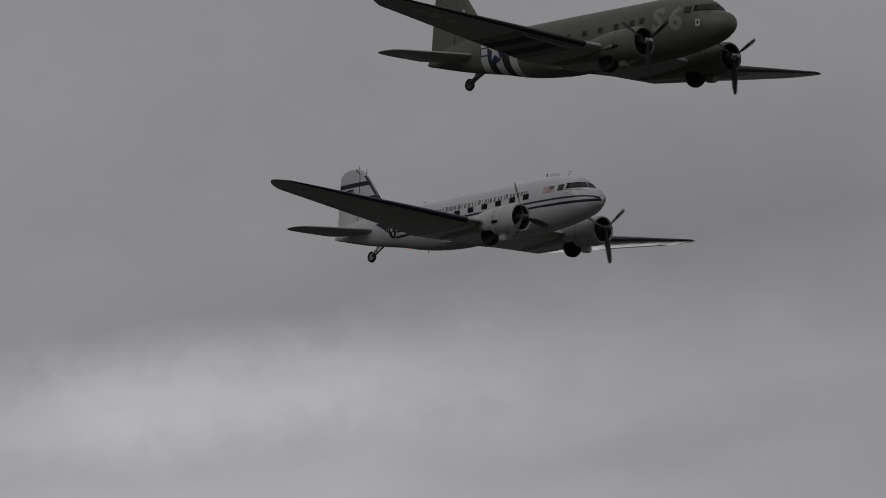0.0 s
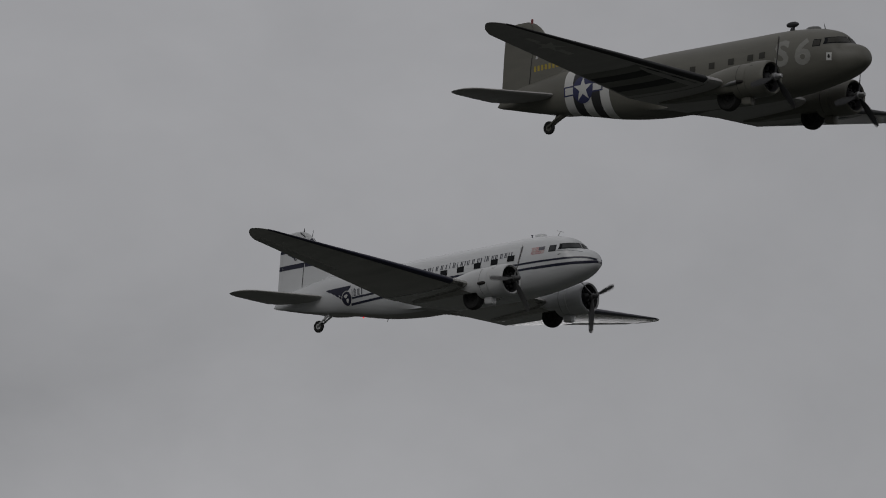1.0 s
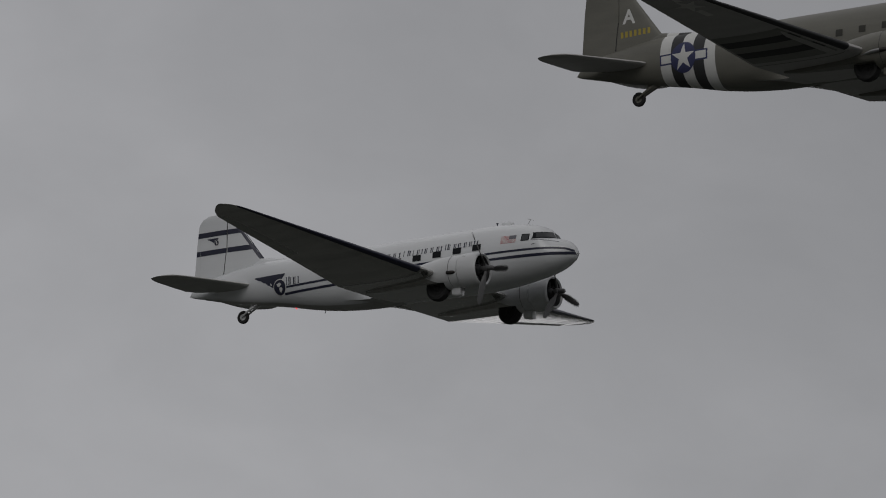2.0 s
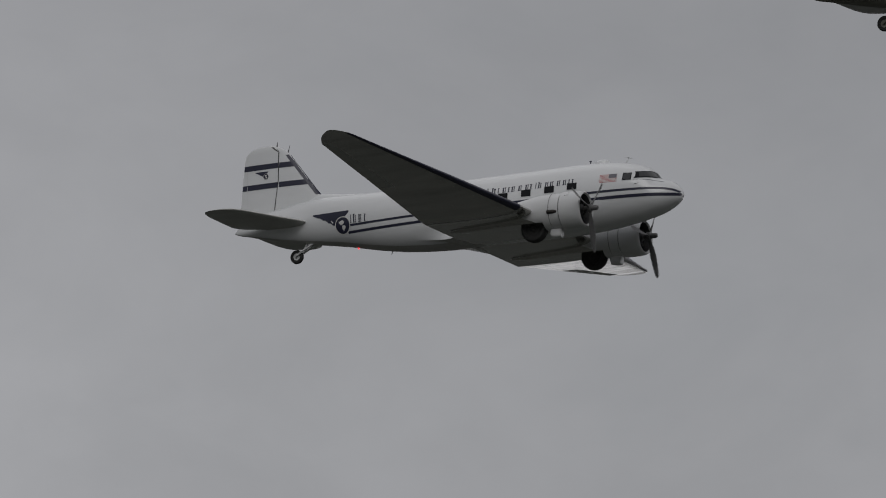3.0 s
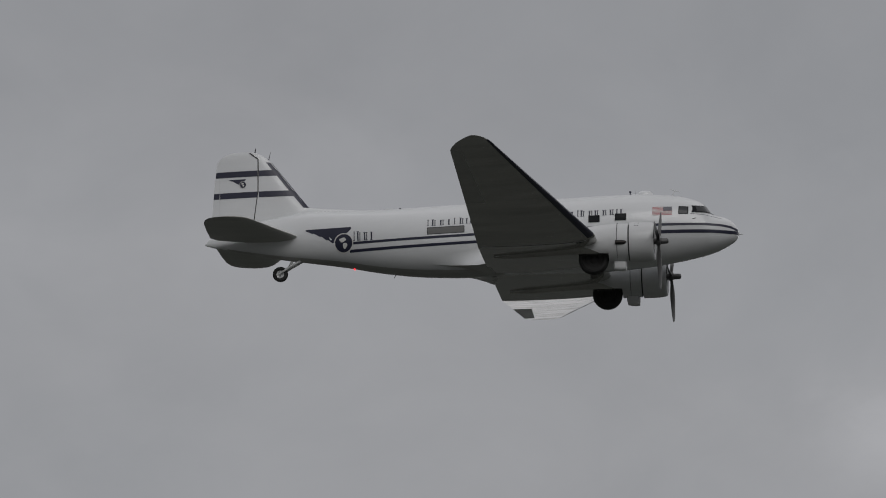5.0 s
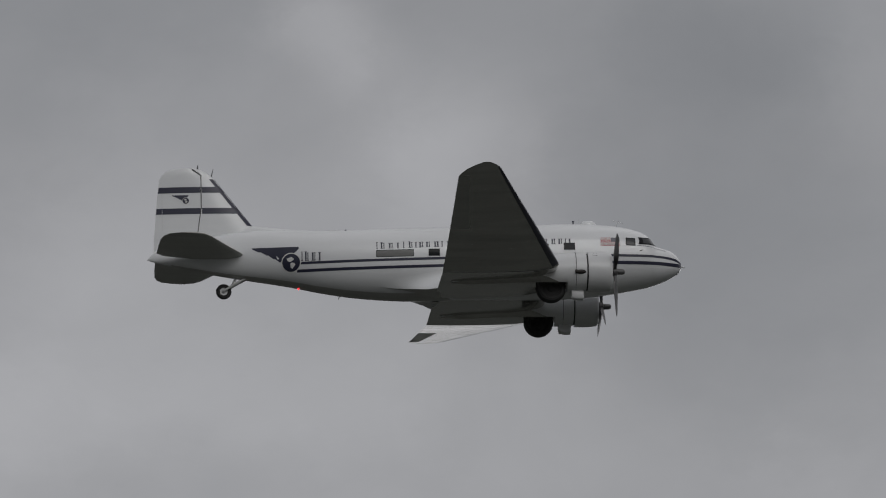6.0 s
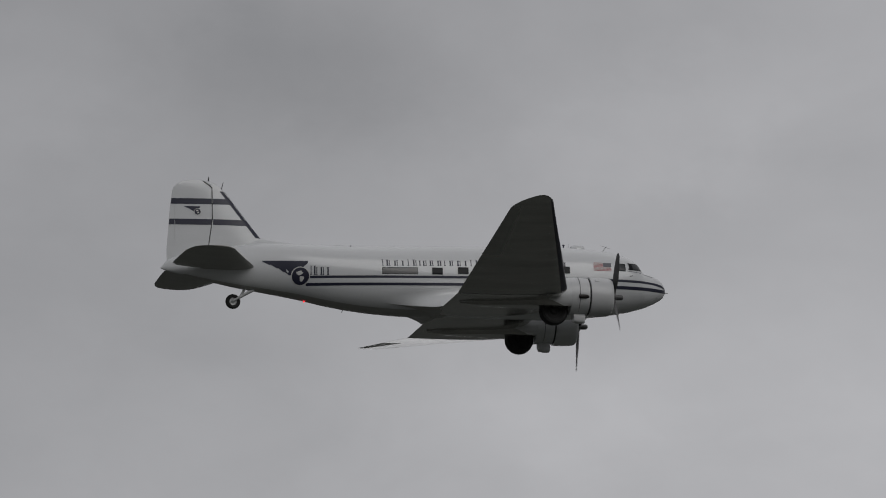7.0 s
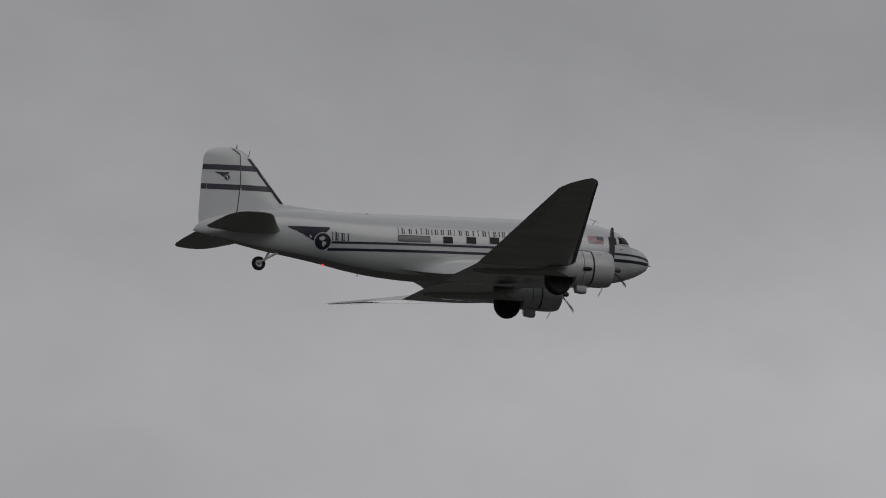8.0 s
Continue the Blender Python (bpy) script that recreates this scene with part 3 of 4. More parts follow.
# root fairing: station, outer edge's half-span and height, height at which it meets the body's side
FILLET = [(-6.2, 1.18, -0.62, -0.50), (-6.6, 1.32, -0.68, -0.42), (-7.2, 1.48, -0.77, -0.34), (-8.0, 1.66, -0.93, -0.30), (-8.6, 1.80, -1.08, -0.32), (-9.0, 1.88, -1.19, -0.36), (-9.2, 1.66, -1.19, -0.38), (-9.45, 1.36, -1.15, -0.42),
          (-9.8, 1.10, -1.09, -0.47), (-10.2, 0.92, -1.04, -0.52), (-10.6, 0.82, -1.0, -0.58), (-11.0, 0.77, -0.96, -0.64), (-11.5, 0.72, -0.92, -0.70)]


def airframe(name, skin, under, cowl_skin, boot, glass, cab_glass, hub_metal, fin_skin):
    root = new(name)
    tail_skin = FABRIC if under is UNDER else under
    stations = [0.0, 0.012, 0.03, 0.06, 0.1, 0.15, 0.2, 0.3, 0.4, 0.5, 0.65, 0.8, 0.95, 1.0, 1.05, 1.1, 1.15, 1.2, 1.25, 1.3, 1.35, 1.4, 1.5, 1.6, 1.7, 1.8, 2.0, 2.2, 2.5, 2.8, 3.2] + [3.6 + 0.45 * i for i in range(35)] + [19.2, 19.35, 19.5, 19.6, 19.64]
    part("fuselage", loft([[hull_point(-s, 360 * j / 64) for j in range(64)] for s in stations], (False, True)), skin, root)
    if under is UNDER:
        # the shade under the body is put into this strip's colour
        part("belly_shade_strip", loft([[hull_point(-s, 153 + 54 * j / 20, 0.010) for j in range(21)] for s in [8.6 + 0.2 * i for i in range(52)]], (False, False), closed=False), BELLY, root, "darker grey belly strip carrying the underside's shade")
    part("center_wing", loft([foil(abs(y), 1 if y >= 0 else -1) for y in (-4.3, -3.4, -2.2, -1.1, 0.0, 1.1, 2.2, 3.4, 4.3)]), under, root, "flat centre section of the wing")
    props = []
    for side in (-1, 1):
        outer = join(loft([foil(y, side) for y in (4.305, 5.5, 6.5, 7.6, 8.42)]),
                     loft([foil(y, side, 0.0, 0.77) for y in (8.42, 9.5, 10.5, 12.0, 13.25)]),
                     loft([foil(y, side) for y in (13.25, 13.42, 13.6, 13.75, 13.9, 14.03, 14.15, 14.26, 14.36, 14.43, 14.48)]))
        wing = part("wing", outer, under, root, "long tapered wing with a rounded tip")
        part("aileron", loft([foil(y, side, 0.766, 1.0, 6) for y in (8.415, 10.5, 13.255)]), FABRIC if under is UNDER else under, wing)
        part("deicing_boot", loft([foil(y, side, 0.0, 0.05, 6, 0.006) for y in (4.45, 6.5, 8.4, 10.5, 13.25, 13.6, 13.9)]), boot, wing, "black rubber de-icing boot on the leading edge")
        part("wing_joint", join(under_patch(4.28, 4.33, 0.03, 0.97, side, 12, 1)), cowl_skin, wing, "raised joint strip between wing panels")
        # root fillet, fairing the trailing edge into the body
        upper, lower = [], []
        for x, wy, ze, zt in FILLET:
            # leaves the body's side smoothly and sweeps out to the wing's upper skin
            reach = wy - hull_side(x, ze, 1, 0).y
            upper.append([Vector((x, side * (hull_side(x, zt + (ze - zt) * u, 1, 0).y - 0.004 + reach * u ** 2.4), zt + (ze - zt) * u)) for u in (j / 14 for j in range(15))])
            lower.append([Vector((x, side * (wy + (0.30 - wy) * j / 4), ze - 0.012 * j)) for j in range(5)])
        fillet = part("wing_fillet", loft(upper, (False, False), closed=False), skin, root, "smooth concave fairing between wing and body")
        # the airliner's fairing takes the same shaded grey on its lower face
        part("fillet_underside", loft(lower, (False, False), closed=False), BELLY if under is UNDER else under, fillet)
        nacelle(root, side, skin if skin is not WHITE else cowl_skin, cowl_skin, under if under is UNDER else skin)
        props.append(propeller(root, side, hub_metal, STEEL if under is UNDER else BLACK))
        tail = part("tailplane", loft([tail_ring(y, side, 0, 0) for y in (0.0, 0.35, 0.8, 2.0, 3.1, 3.6, 3.9, 4.05, 4.10)]), tail_skin, root, "horizontal tailplane")
        part("elevator", loft([tail_ring(y, side, 1, 1) for y in (0.36, 0.8, 2.0, 3.1, 3.6, 3.9, 4.05, 4.10)]), tail_skin, tail)
    fin = part("fin", loft([fin_ring(z, fin_at(z)[1], fin_at(z)[2] + 0.012) for z in (0.8, 1.08, 1.54, 1.85, 2.16, 2.6, 3.0, 3.3, 3.45, 3.58, 3.68, 3.73)]), fin_skin, root, "upright tail fin")
    # dorsal fairing ahead of the fin
    part("dorsal_fairing", loft([dorsal_ring(x) for x in (-13.0, -13.6, -14.4, -15.1, -15.75, -16.4, -17.4)]), skin, root)
    rudder = part("rudder", loft([fin_ring(z, fin_at(z)[2] - 0.012, fin_at(z)[3]) for z in (0.48, 0.80, 1.08, 1.54, 1.85, 2.16, 2.6, 3.0, 3.3, 3.45, 3.58, 3.68, 3.72)]), fin_skin, root)
    # tail wheel on its forked leg
    tw = part("tail_wheel", wheel_rings(-16.86, 0, -0.93, 0.285, 0.17, 0.5), RUBBER, root, "small fixed tail wheel")
    part("rim", rim_rings(-16.86, 0, -0.93, 0.145, 0.17), cowl_skin, tw)
    part("strut", join(*[tube([(-15.95, s * 0.10, -0.40), (-16.45, s * 0.12, -0.66), (-16.88, s * 0.11, -0.93)], (0.045, 0.05, 0.04), 8) for s in (-1, 1)], tube([(-16.35, 0, -0.30), (-16.55, 0, -0.72)], (0.05, 0.05), 8)), cowl_skin, tw, "forked metal tail wheel leg")
    # windscreen and cockpit side windows
    for side in (-1, 1):
        back_low, back_high = [-hull_side(-1.68, z, -1, 0).y for z in (0.625, 0.915)]
        front = [(0.025, 0.715), (back_low, 0.625), (back_high, 0.915), (0.025, 1.0)]

        def screen(u0, u1, v0, v1, out):
            verts = []
            for j in range(6):
                for i in range(13):
                    u, v = u0 + (u1 - u0) * i / 12, v0 + (v1 - v0) * j / 5
                    y, z = [(front[0][k] * (1 - u) + front[1][k] * u) * (1 - v) + (front[3][k] * (1 - u) + front[2][k] * u) * v for k in (0, 1)]
                    verts.append(Vector((station_of(y, z) + out, side * (y + out), z + out * 0.6)))
            return verts, [(j * 13 + i, j * 13 + i + 1, j * 13 + i + 14, j * 13 + i + 13) for j in range(5) for i in range(12)]

        screen_frame = part("windscreen_frame", screen(0, 1, 0, 1, 0.009), glass, root, "dark windscreen surround")
        part("windscreen_pane", screen(0.03, 0.95, 0.13, 0.88, 0.014), cab_glass, screen_frame, "hazy swept windscreen pane")
        side_frame = part("cockpit_window", hull_patch([(-2.14, 0.565), (-1.77, 0.565), (-1.77, 0.875), (-2.12, 0.885)], side, 0.008), glass, root, "dark cockpit side window surround")
        part("pane", hull_patch([(-2.11, 0.595), (-1.80, 0.595), (-1.80, 0.85), (-2.09, 0.858)], side, 0.014), cab_glass, side_frame, "hazy cockpit side pane")
    return root, props, fin, rudder


def window_row(root, glass, frame_paint, starts, width, height, side=-1):
    for x in starts:
        z = 0.14 + (x + 9.2) * 0.046
        w = part("window", hull_patch([(x - 0.02, z - 0.02), (x + width + 0.02, z - 0.02), (x + width + 0.02, z + height + 0.02), (x - 0.02, z + height + 0.02)], side, 0.006), frame_paint, root)
        part("pane", hull_patch([(x, z), (x + width, z), (x + width, z + height), (x, z + height)], side, 0.014), glass, w, "small dark cabin window pane")


def letters(text, size, put, weight=0.0):
    """Words in the built-in font, as a mesh laid by put(u, v) with u, v in metres from the lower left corner."""
    cu = bpy.data.curves.new("words", "FONT")
    cu.body = text
    cu.size = size
    cu.offset = weight
    cu.resolution_u = 3
    ob = bpy.data.objects.new("words", cu)
    scene.collection.objects.link(ob)
    bpy.context.view_layer.update()
    me = ob.evaluated_get(bpy.context.evaluated_depsgraph_get()).to_mesh()
    verts = [put(v.co.x, v.co.y) for v in me.vertices]
    faces = [tuple(p.vertices) for p in me.polygons]
    ob.to_mesh_clear()
    bpy.data.objects.remove(ob)
    bpy.data.curves.remove(cu)
    return verts, faces


def disc(cx, cz, r, n=28):
    return [(cx + r * math.cos(2 * math.pi * k / n), cz + r * math.sin(2 * math.pi * k / n)) for k in range(n)]


def star(cx, cz, r):
    return [(cx + (r if k % 2 == 0 else r * 0.382) * math.sin(math.pi * k / 5), cz + (r if k % 2 == 0 else r * 0.382) * math.cos(math.pi * k / 5)) for k in range(10)]


def emblem(shape, parent, cx, cz, k):
    """A winged globe badge in plain shapes; k scales it."""
    half = [(x, 0.58) for x in (-1.42, -1.16, -1.12, -0.88, -0.84, -0.64, -0.60, -0.42, -0.34, 0.0, 0.28)]
    low = [(-1.42, 0.54), (-1.16, 0.41), (-1.12, 0.43), (-0.88, 0.28), (-0.84, 0.30), (-0.64, 0.14), (-0.60, 0.16), (-0.42, 0.02), (-0.34, 0.03), (0.0, 0.24), (0.28, 0.50)]
    part("badge_wing", shape_strip(shape, [(cx + k * x, cz + k * z) for x, z in half], [(cx + k * x, cz + k * z) for x, z in low], 0.008), NAVY, parent, "navy wing of the painted badge")
    part("badge_ring", shape(disc(cx, cz, 0.36 * k), -1, 0.010), CHALK, parent, "white ring of the painted badge")
    part("badge_globe", shape(disc(cx, cz, 0.325 * k), -1, 0.013), NAVY, parent, "navy disc of the painted badge")
    part("badge_patch", join(shape([(cx + 0.85 * k * a, cz + 0.85 * k * b) for a, b in [(-0.20, 0.17), (0.02, 0.24), (0.12, 0.14), (0.02, 0.05), (-0.08, 0.02), (-0.16, 0.08)]], -1, 0.016),
                             shape([(cx + 0.85 * k * a, cz + 0.85 * k * b) for a, b in [(0.0, 0.0), (0.14, -0.02), (0.17, -0.10), (0.05, -0.27), (-0.02, -0.20), (-0.04, -0.08)]], -1, 0.016)), CHALK, parent, "pale shapes on the badge")


def shape_strip(shape, high, low, out):
    """A ribbon between two rows of (x, z) points, on the surface that shape() lays markings onto."""
    put = (lambda x, z: hull_side(x, z, -1, out)) if shape is hull_shape else (lambda x, z: Vector((x, -(fin_half(x, z) + out), z)))
    verts = [put(*p) for p in high] + [put((a[0] + b[0]) / 2, (a[1] + b[1]) / 2) for a, b in zip(high, low)] + [put(*p) for p in low]
    n = len(high)
    return verts, [(r * n + i, r * n + i + 1, (r + 1) * n + i + 1, (r + 1) * n + i) for r in (0, 1) for i in range(n - 1)]


def airliner():
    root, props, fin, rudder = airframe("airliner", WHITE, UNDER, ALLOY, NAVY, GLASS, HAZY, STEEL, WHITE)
    tagged(root, "white twin-engined propeller airliner with navy cheatlines, in flight", "airplane", "aircraft in formation")
    # cheatlines
    up = curve_through([(0.06, 0.08), (0.3, 0.15), (0.8, 0.19), (2, 0.18), (3, 0.165), (9.1, 0.04), (14.0, -0.06), (14.4, -0.07)])
    lo = curve_through([(0.05, -0.02), (0.3, -0.04), (0.8, -0.05), (2, -0.07), (3, -0.09), (9.1, -0.235), (14.2, -0.335), (14.5, -0.34)])
    nose = curve_through([(0.42, 0.42), (0.7, 0.49), (1.0, 0.545), (1.7, 0.585)])
    for side in (-1, 1):
        part("cheatline", stripe(lambda s: up(s) - 0.045, lambda s: up(s) + 0.045, side, -0.03, -14.15, 110), NAVY, root, "navy line along the body")
        part("cheatline", stripe(lambda s: lo(s) - 0.05 - 0.02 * (s < 3), lambda s: lo(s) + 0.05, side, -0.012, -14.2, 110), NAVY, root, "navy line along the body")
        part("nose_line", stripe(lambda s: nose(s) - 0.008, lambda s: nose(s) + 0.008, side, -0.60, -1.70, 24), NAVY, root, "thin navy line below the windscreen")
    # cabin windows
    window_row(root, GLASS, ALLOY, (-9.4, -8.4, -7.4, -6.4, -5.4, -4.43), 0.41, 0.27)
    door = part("door_window", hull_patch([(-11.32, 0.10), (-9.94, 0.12), (-9.94, 0.39), (-11.32, 0.37)], -1, 0.006, 10), GLASS, root)
    part("pane", hull_patch([(-11.30, 0.115), (-9.96, 0.135), (-9.96, 0.367), (-11.30, 0.347)], -1, 0.014, 10), SMOKED, door, "grey curtained window pane")
    # the airline's title and initials, as plain upright bars of the size and spacing of the painted characters
    def word_bars(name, words, x0, x1, z0, rise, height, first):
        unit = (x1 - x0) / (sum(sum(w) + len(w) for w in words) + 3 * (len(words) - 1))
        x = x0
        for w in words:
            for n, wide in enumerate(w):
                z, h = z0 + (x - x0) * rise, height * (first if n == 0 else 1.0)
                span = wide * unit
                bars = [(0.0, 0.052)] if wide < 4 else [(0.0, 0.030), (span - 0.052, 0.052)] if wide < 7 else [(0.0, 0.030), (span * 0.42, 0.040), (span - 0.052, 0.052)]
                for at, thick in bars:
                    a = x + at
                    pieces = [hull_patch([(a, z), (a + thick, z), (a + thick, z + h), (a, z + h)], -1, 0.010, 1, 4)]
                    pieces += [hull_patch([(a - 0.018, q), (a + thick + 0.018, q), (a + thick + 0.018, q + 0.018), (a - 0.018, q + 0.018)], -1, 0.0115, 1, 1) for q in (z, z + h - 0.018)]
                    part(name, join(*pieces), NAVY, root)
                x += span + unit
            x += 3 * unit

    word_bars("title_bar", [(5, 6, 6), (6, 8, 5, 6, 3, 6, 6, 6), (6, 3, 6, 8, 6, 6, 4), (4, 6, 4, 6, 5, 8)], -11.30, -4.14, 0.425, 0.0235, 0.215, 1.18)
    word_bars("initial_bar", [(5, 6, 6)], -14.04, -13.32, 0.02, 0.0, 0.30, 1.15)
    emblem(hull_shape, root, -14.42, -0.03, 1.0)
    emblem(fin_shape, rudder, -18.22, 2.48, 0.36)
    # national flag by the cockpit: stripes and canton
    flag = part("flag", hull_patch([(-3.07, 0.525), (-2.36, 0.535), (-2.36, 0.86), (-3.07, 0.85)], -1, 0.006), CHALK, root, "small painted flag with red and white stripes")
    for i in range(7):
        z = 0.527 + i * 0.0505
        part("red_stripe", hull_patch([(-3.07, z), (-2.36, z + 0.01), (-2.36, z + 0.029), (-3.07, z + 0.019)], -1, 0.010, 6, 1), RED, flag)
    part("canton", hull_patch([(-2.68, 0.69), (-2.36, 0.695), (-2.36, 0.862), (-2.68, 0.857)], -1, 0.014, 4, 3), FLAGBLUE, flag)
    # bands on fin and rudder
    for z0, z1 in ((2.78, 3.0), (1.98, 2.20)):
        for side in (-1, 1):
            part("tail_band", fin_patch([(fin_at(z0)[3] + 0.01, z0 - 0.01), (-17.68, z0), (-17.68, z1), (fin_at(z1)[3] + 0.01, z1 - 0.01)], side), NAVY, rudder, "navy band round the tail")
            part("tail_band", fin_patch([(-17.63, z0), (fin_at(z0)[1] - 0.03, z0 + 0.01), (fin_at(z1)[1] - 0.03, z1 + 0.01), (-17.63, z1)], side), NAVY, fin, "navy band round the tail")
    part("deicing_boot", loft([[Vector((fin_at(z)[1] - 0.19, s * (fin_half(fin_at(z)[1] - 0.19, z) + 0.010), z)) if k in (0, 4) else Vector((fin_at(z)[1] - 0.07 if k != 2 else fin_at(z)[1] + 0.012, s * (fin_half(fin_at(z)[1] - 0.07, z) + 0.010) if k != 2 else 0, z)) for k, s in ((0, 1), (1, 1), (2, 0), (3, -1), (4, -1))] for z in (1.54, 1.85, 2.16, 2.6, 3.0, 3.30)]), NAVY, fin, "navy boot on the fin's leading edge")
    # rudder hinge line and trim tab
    for side in (-1, 1):
        part("hinge_line", fin_patch([(-17.84, 1.05), (-17.81, 1.05), (-17.65, 2.16), (-17.68, 2.16)], side, 0.012, 1, 6), ENGINE, rudder)
        part("hinge_line", fin_patch([(-17.675, 2.16), (-17.64, 2.16), (-17.64, 3.45), (-17.675, 3.45)], side, 0.011, 1, 6), ENGINE, rudder)
        part("hinge_line", fin_patch([(-17.68, 3.43), (-17.64, 3.45), (-17.96, 3.69), (-18.0, 3.67)], side, 0.011, 1, 4), ENGINE, rudder)
        part("trim_tab", fin_patch([(-19.10, 1.35), (-19.08, 1.35), (-19.08, 2.75), (-19.10, 2.75)], side, 0.008, 1, 6), ALLOY, rudder)
    # roof: dome, masts, loop; tail masts; belly light; nose probe
    part("roof_dome", loft([[Vector((-3.42 + a * math.cos(k), b * math.sin(k), z)) for k in (2 * math.pi * j / 20 for j in range(20))] for a, b, z in [(0.30, 0.24, 1.53), (0.29, 0.23, 1.62), (0.24, 0.18, 1.69), (0.12, 0.10, 1.725)]]), WHITE, root, "low white roof dome")
    part("antenna", join(tube([(-3.96, 0, 1.55), (-3.96, 0, 1.72)], (0.03, 0.02), 8), tube([(-4.0, 0, 1.715), (-3.92, 0, 1.715)], (0.03, 0.03), 8)), NAVY, root, "short dark roof mast")
    part("antenna", tube([(-3.78, 0, 1.56), (-3.76, 0, 1.76)], (0.012, 0.006), 6), ALLOY, root)
    part("antenna", join(tube([(-2.45, 0, 1.48), (-2.30, 0, 1.70)], (0.022, 0.015), 8), tube([(-2.50, 0.0, 1.76), (-2.12, 0.0, 1.64)], (0.010, 0.010), 8), tube([(-2.30, -0.16, 1.70), (-2.30, 0.16, 1.70)], (0.008, 0.008), 8)), ALLOY, root, "thin forked roof antenna")
    part("antenna", tube([(-17.28, 0, 3.38), (-17.20, 0, 3.70)], (0.02, 0.006), 6), ENGINE, fin, "thin mast on the fin")
    part("antenna", tube([(-17.78, 0, 3.66), (-17.76, 0, 3.86)], (0.03, 0.012), 6), ENGINE, fin)
    part("vent", tube([hull_point(x, 14, 0.004) for x in (-12.95, -12.68)], (0.012, 0.012), 6), ALLOY, root)
    part("vent", tube([hull_point(-12.38, 22, q) for q in (-0.01, 0.03)], (0.035, 0.025), 8), ENGINE, root)
    part("belly_light", tube([(-14.12, 0, -0.79), (-14.12, 0, -0.835), (-14.12, 0, -0.87)], (0.04, 0.037, 0.015), 10), BEACON, root, "glowing red beacon under the body")
    part("belly_antenna", tube([(-12.6, 0, -1.05), (-12.66, 0, -1.22)], (0.02, 0.012), 6), ALLOY, root)
    part("pitot_probe", join(tube([(-0.02, 0, 0.0), (0.13, 0, -0.03)], (0.03, 0.012), 8)), ALLOY, root)
    part("cockpit_vent", hull_patch([(-1.62, 0.36), (-1.50, 0.40), (-1.48, 0.43), (-1.62, 0.39)], -1, 0.02, 2, 1), ENGINE, root)
    return root, props


def transport():
    root, props, fin, rudder = airframe("military_transport", OLIVE, UNDERGREY, OLIVE, BLACK, GLASS, DUSTY, HUBMETAL, OLIVE)
    tagged(root, "olive drab military transport plane with black and white stripes, flying", "airplane", "aircraft in formation")
    # recognition stripes round the rear body: white, black, white, black, white
    edges = [-15.46, -14.93, -14.40, -13.87, -13.34, -12.81]
    for i in range(5):
        white = i % 2 == 0
        part("recognition_stripe", hull_band(edges[i], edges[i + 1], 0.006), CHALK if white else SOOT, root, "matt white band" if white else "matt black band")
        rows = [edges[i] + (edges[i + 1] - edges[i]) * k / 3 for k in range(4)]
        part("recognition_stripe", loft([dorsal_ring(x, 0.008) for x in rows], (False, False), closed=False), CHALK if white else SOOT, root, "matt white band" if white else "matt black band")
    # and under the wings
    for side in (-1, 1):
        for i in range(5):
            y0 = 4.6 + i * 0.61
            part("recognition_stripe", under_patch(y0, y0 + 0.61, 0.08, 0.97, side), FADED if i % 2 == 0 else SOOT, root, "worn pale band" if i % 2 == 0 else "matt black band")
    # star and bars
    cx, cz = -14.32, 0.31
    mark = part("insignia_disc", hull_shape(disc(cx, cz, 0.60), -1, 0.017), INSIGNIA, root, "blue disc of the star insignia")
    part("insignia_bar", hull_patch([(cx - 1.15, cz - 0.21), (cx + 1.15, cz - 0.21), (cx + 1.15, cz + 0.21), (cx - 1.15, cz + 0.21)], -1, 0.010, 14, 4), INSIGNIA, mark)
    part("insignia_bar", hull_patch([(cx - 1.08, cz - 0.15), (cx + 1.08, cz - 0.15), (cx + 1.08, cz + 0.15), (cx - 1.08, cz + 0.15)], -1, 0.0135, 14, 4), CHALK, mark)
    part("insignia_star", hull_shape(star(cx, cz, 0.56), -1, 0.022), CHALK, mark, "white five-pointed star")
    # faded star under the wing tip
    yc, uc = 11.1, 0.42
    pts = star(0, 0, 0.62)
    chord = wing_at(yc)[1] - wing_at(yc)[2]
    part("wing_star", ([foil_under(yc, -1, uc)] + [foil_under(yc + a, -1, min(max(uc + b / chord, 0.02), 0.9)) for a, b in pts], [(0, i + 1, (i + 1) % 10 + 1) for i in range(10)]), PALE, root, "worn pale star under the wing")
    for y0, y1 in ((yc - 1.18, yc - 0.52), (yc + 0.52, yc + 1.18)):
        part("wing_star_bar", under_patch(y0, y1, uc - 0.06, uc + 0.06, -1, 3, 4), PALE, root, "worn pale bar beside the wing star")
    part("leg_cover", tube([(-15.95, 0, -0.38), (-16.35, 0, -0.60), (-16.80, 0, -0.86)], (0.15, 0.12, 0.09), 12), OLIVE, root, "thick olive tail wheel leg")
    # squadron code on the nose
    part("code_letter", letters("S", 1.05, lambda u, v: hull_side(-3.97 + u * 1.5, -0.05 + v * 1.38 + u * 0.02, -1, 0.014), 0.035), CODE, root, "worn pale code letter")
    part("code_number", letters("6", 1.05, lambda u, v: hull_side(-2.97 + u * 1.5, -0.09 + v * 1.38, -1, 0.014), 0.035), CODE, root, "worn pale code number")
    card = part("card_badge", hull_patch([(-1.50, -0.06), (-1.27, -0.08), (-1.24, 0.24), (-1.47, 0.26)], -1, 0.010), CHALK, root, "small white card badge on the nose")
    part("card_spot", join(hull_shape(disc(-1.37, 0.08, 0.06, 10), -1, 0.015), hull_shape([(-1.43, 0.10), (-1.37, 0.20), (-1.31, 0.10)], -1, 0.015)), SOOT, card)
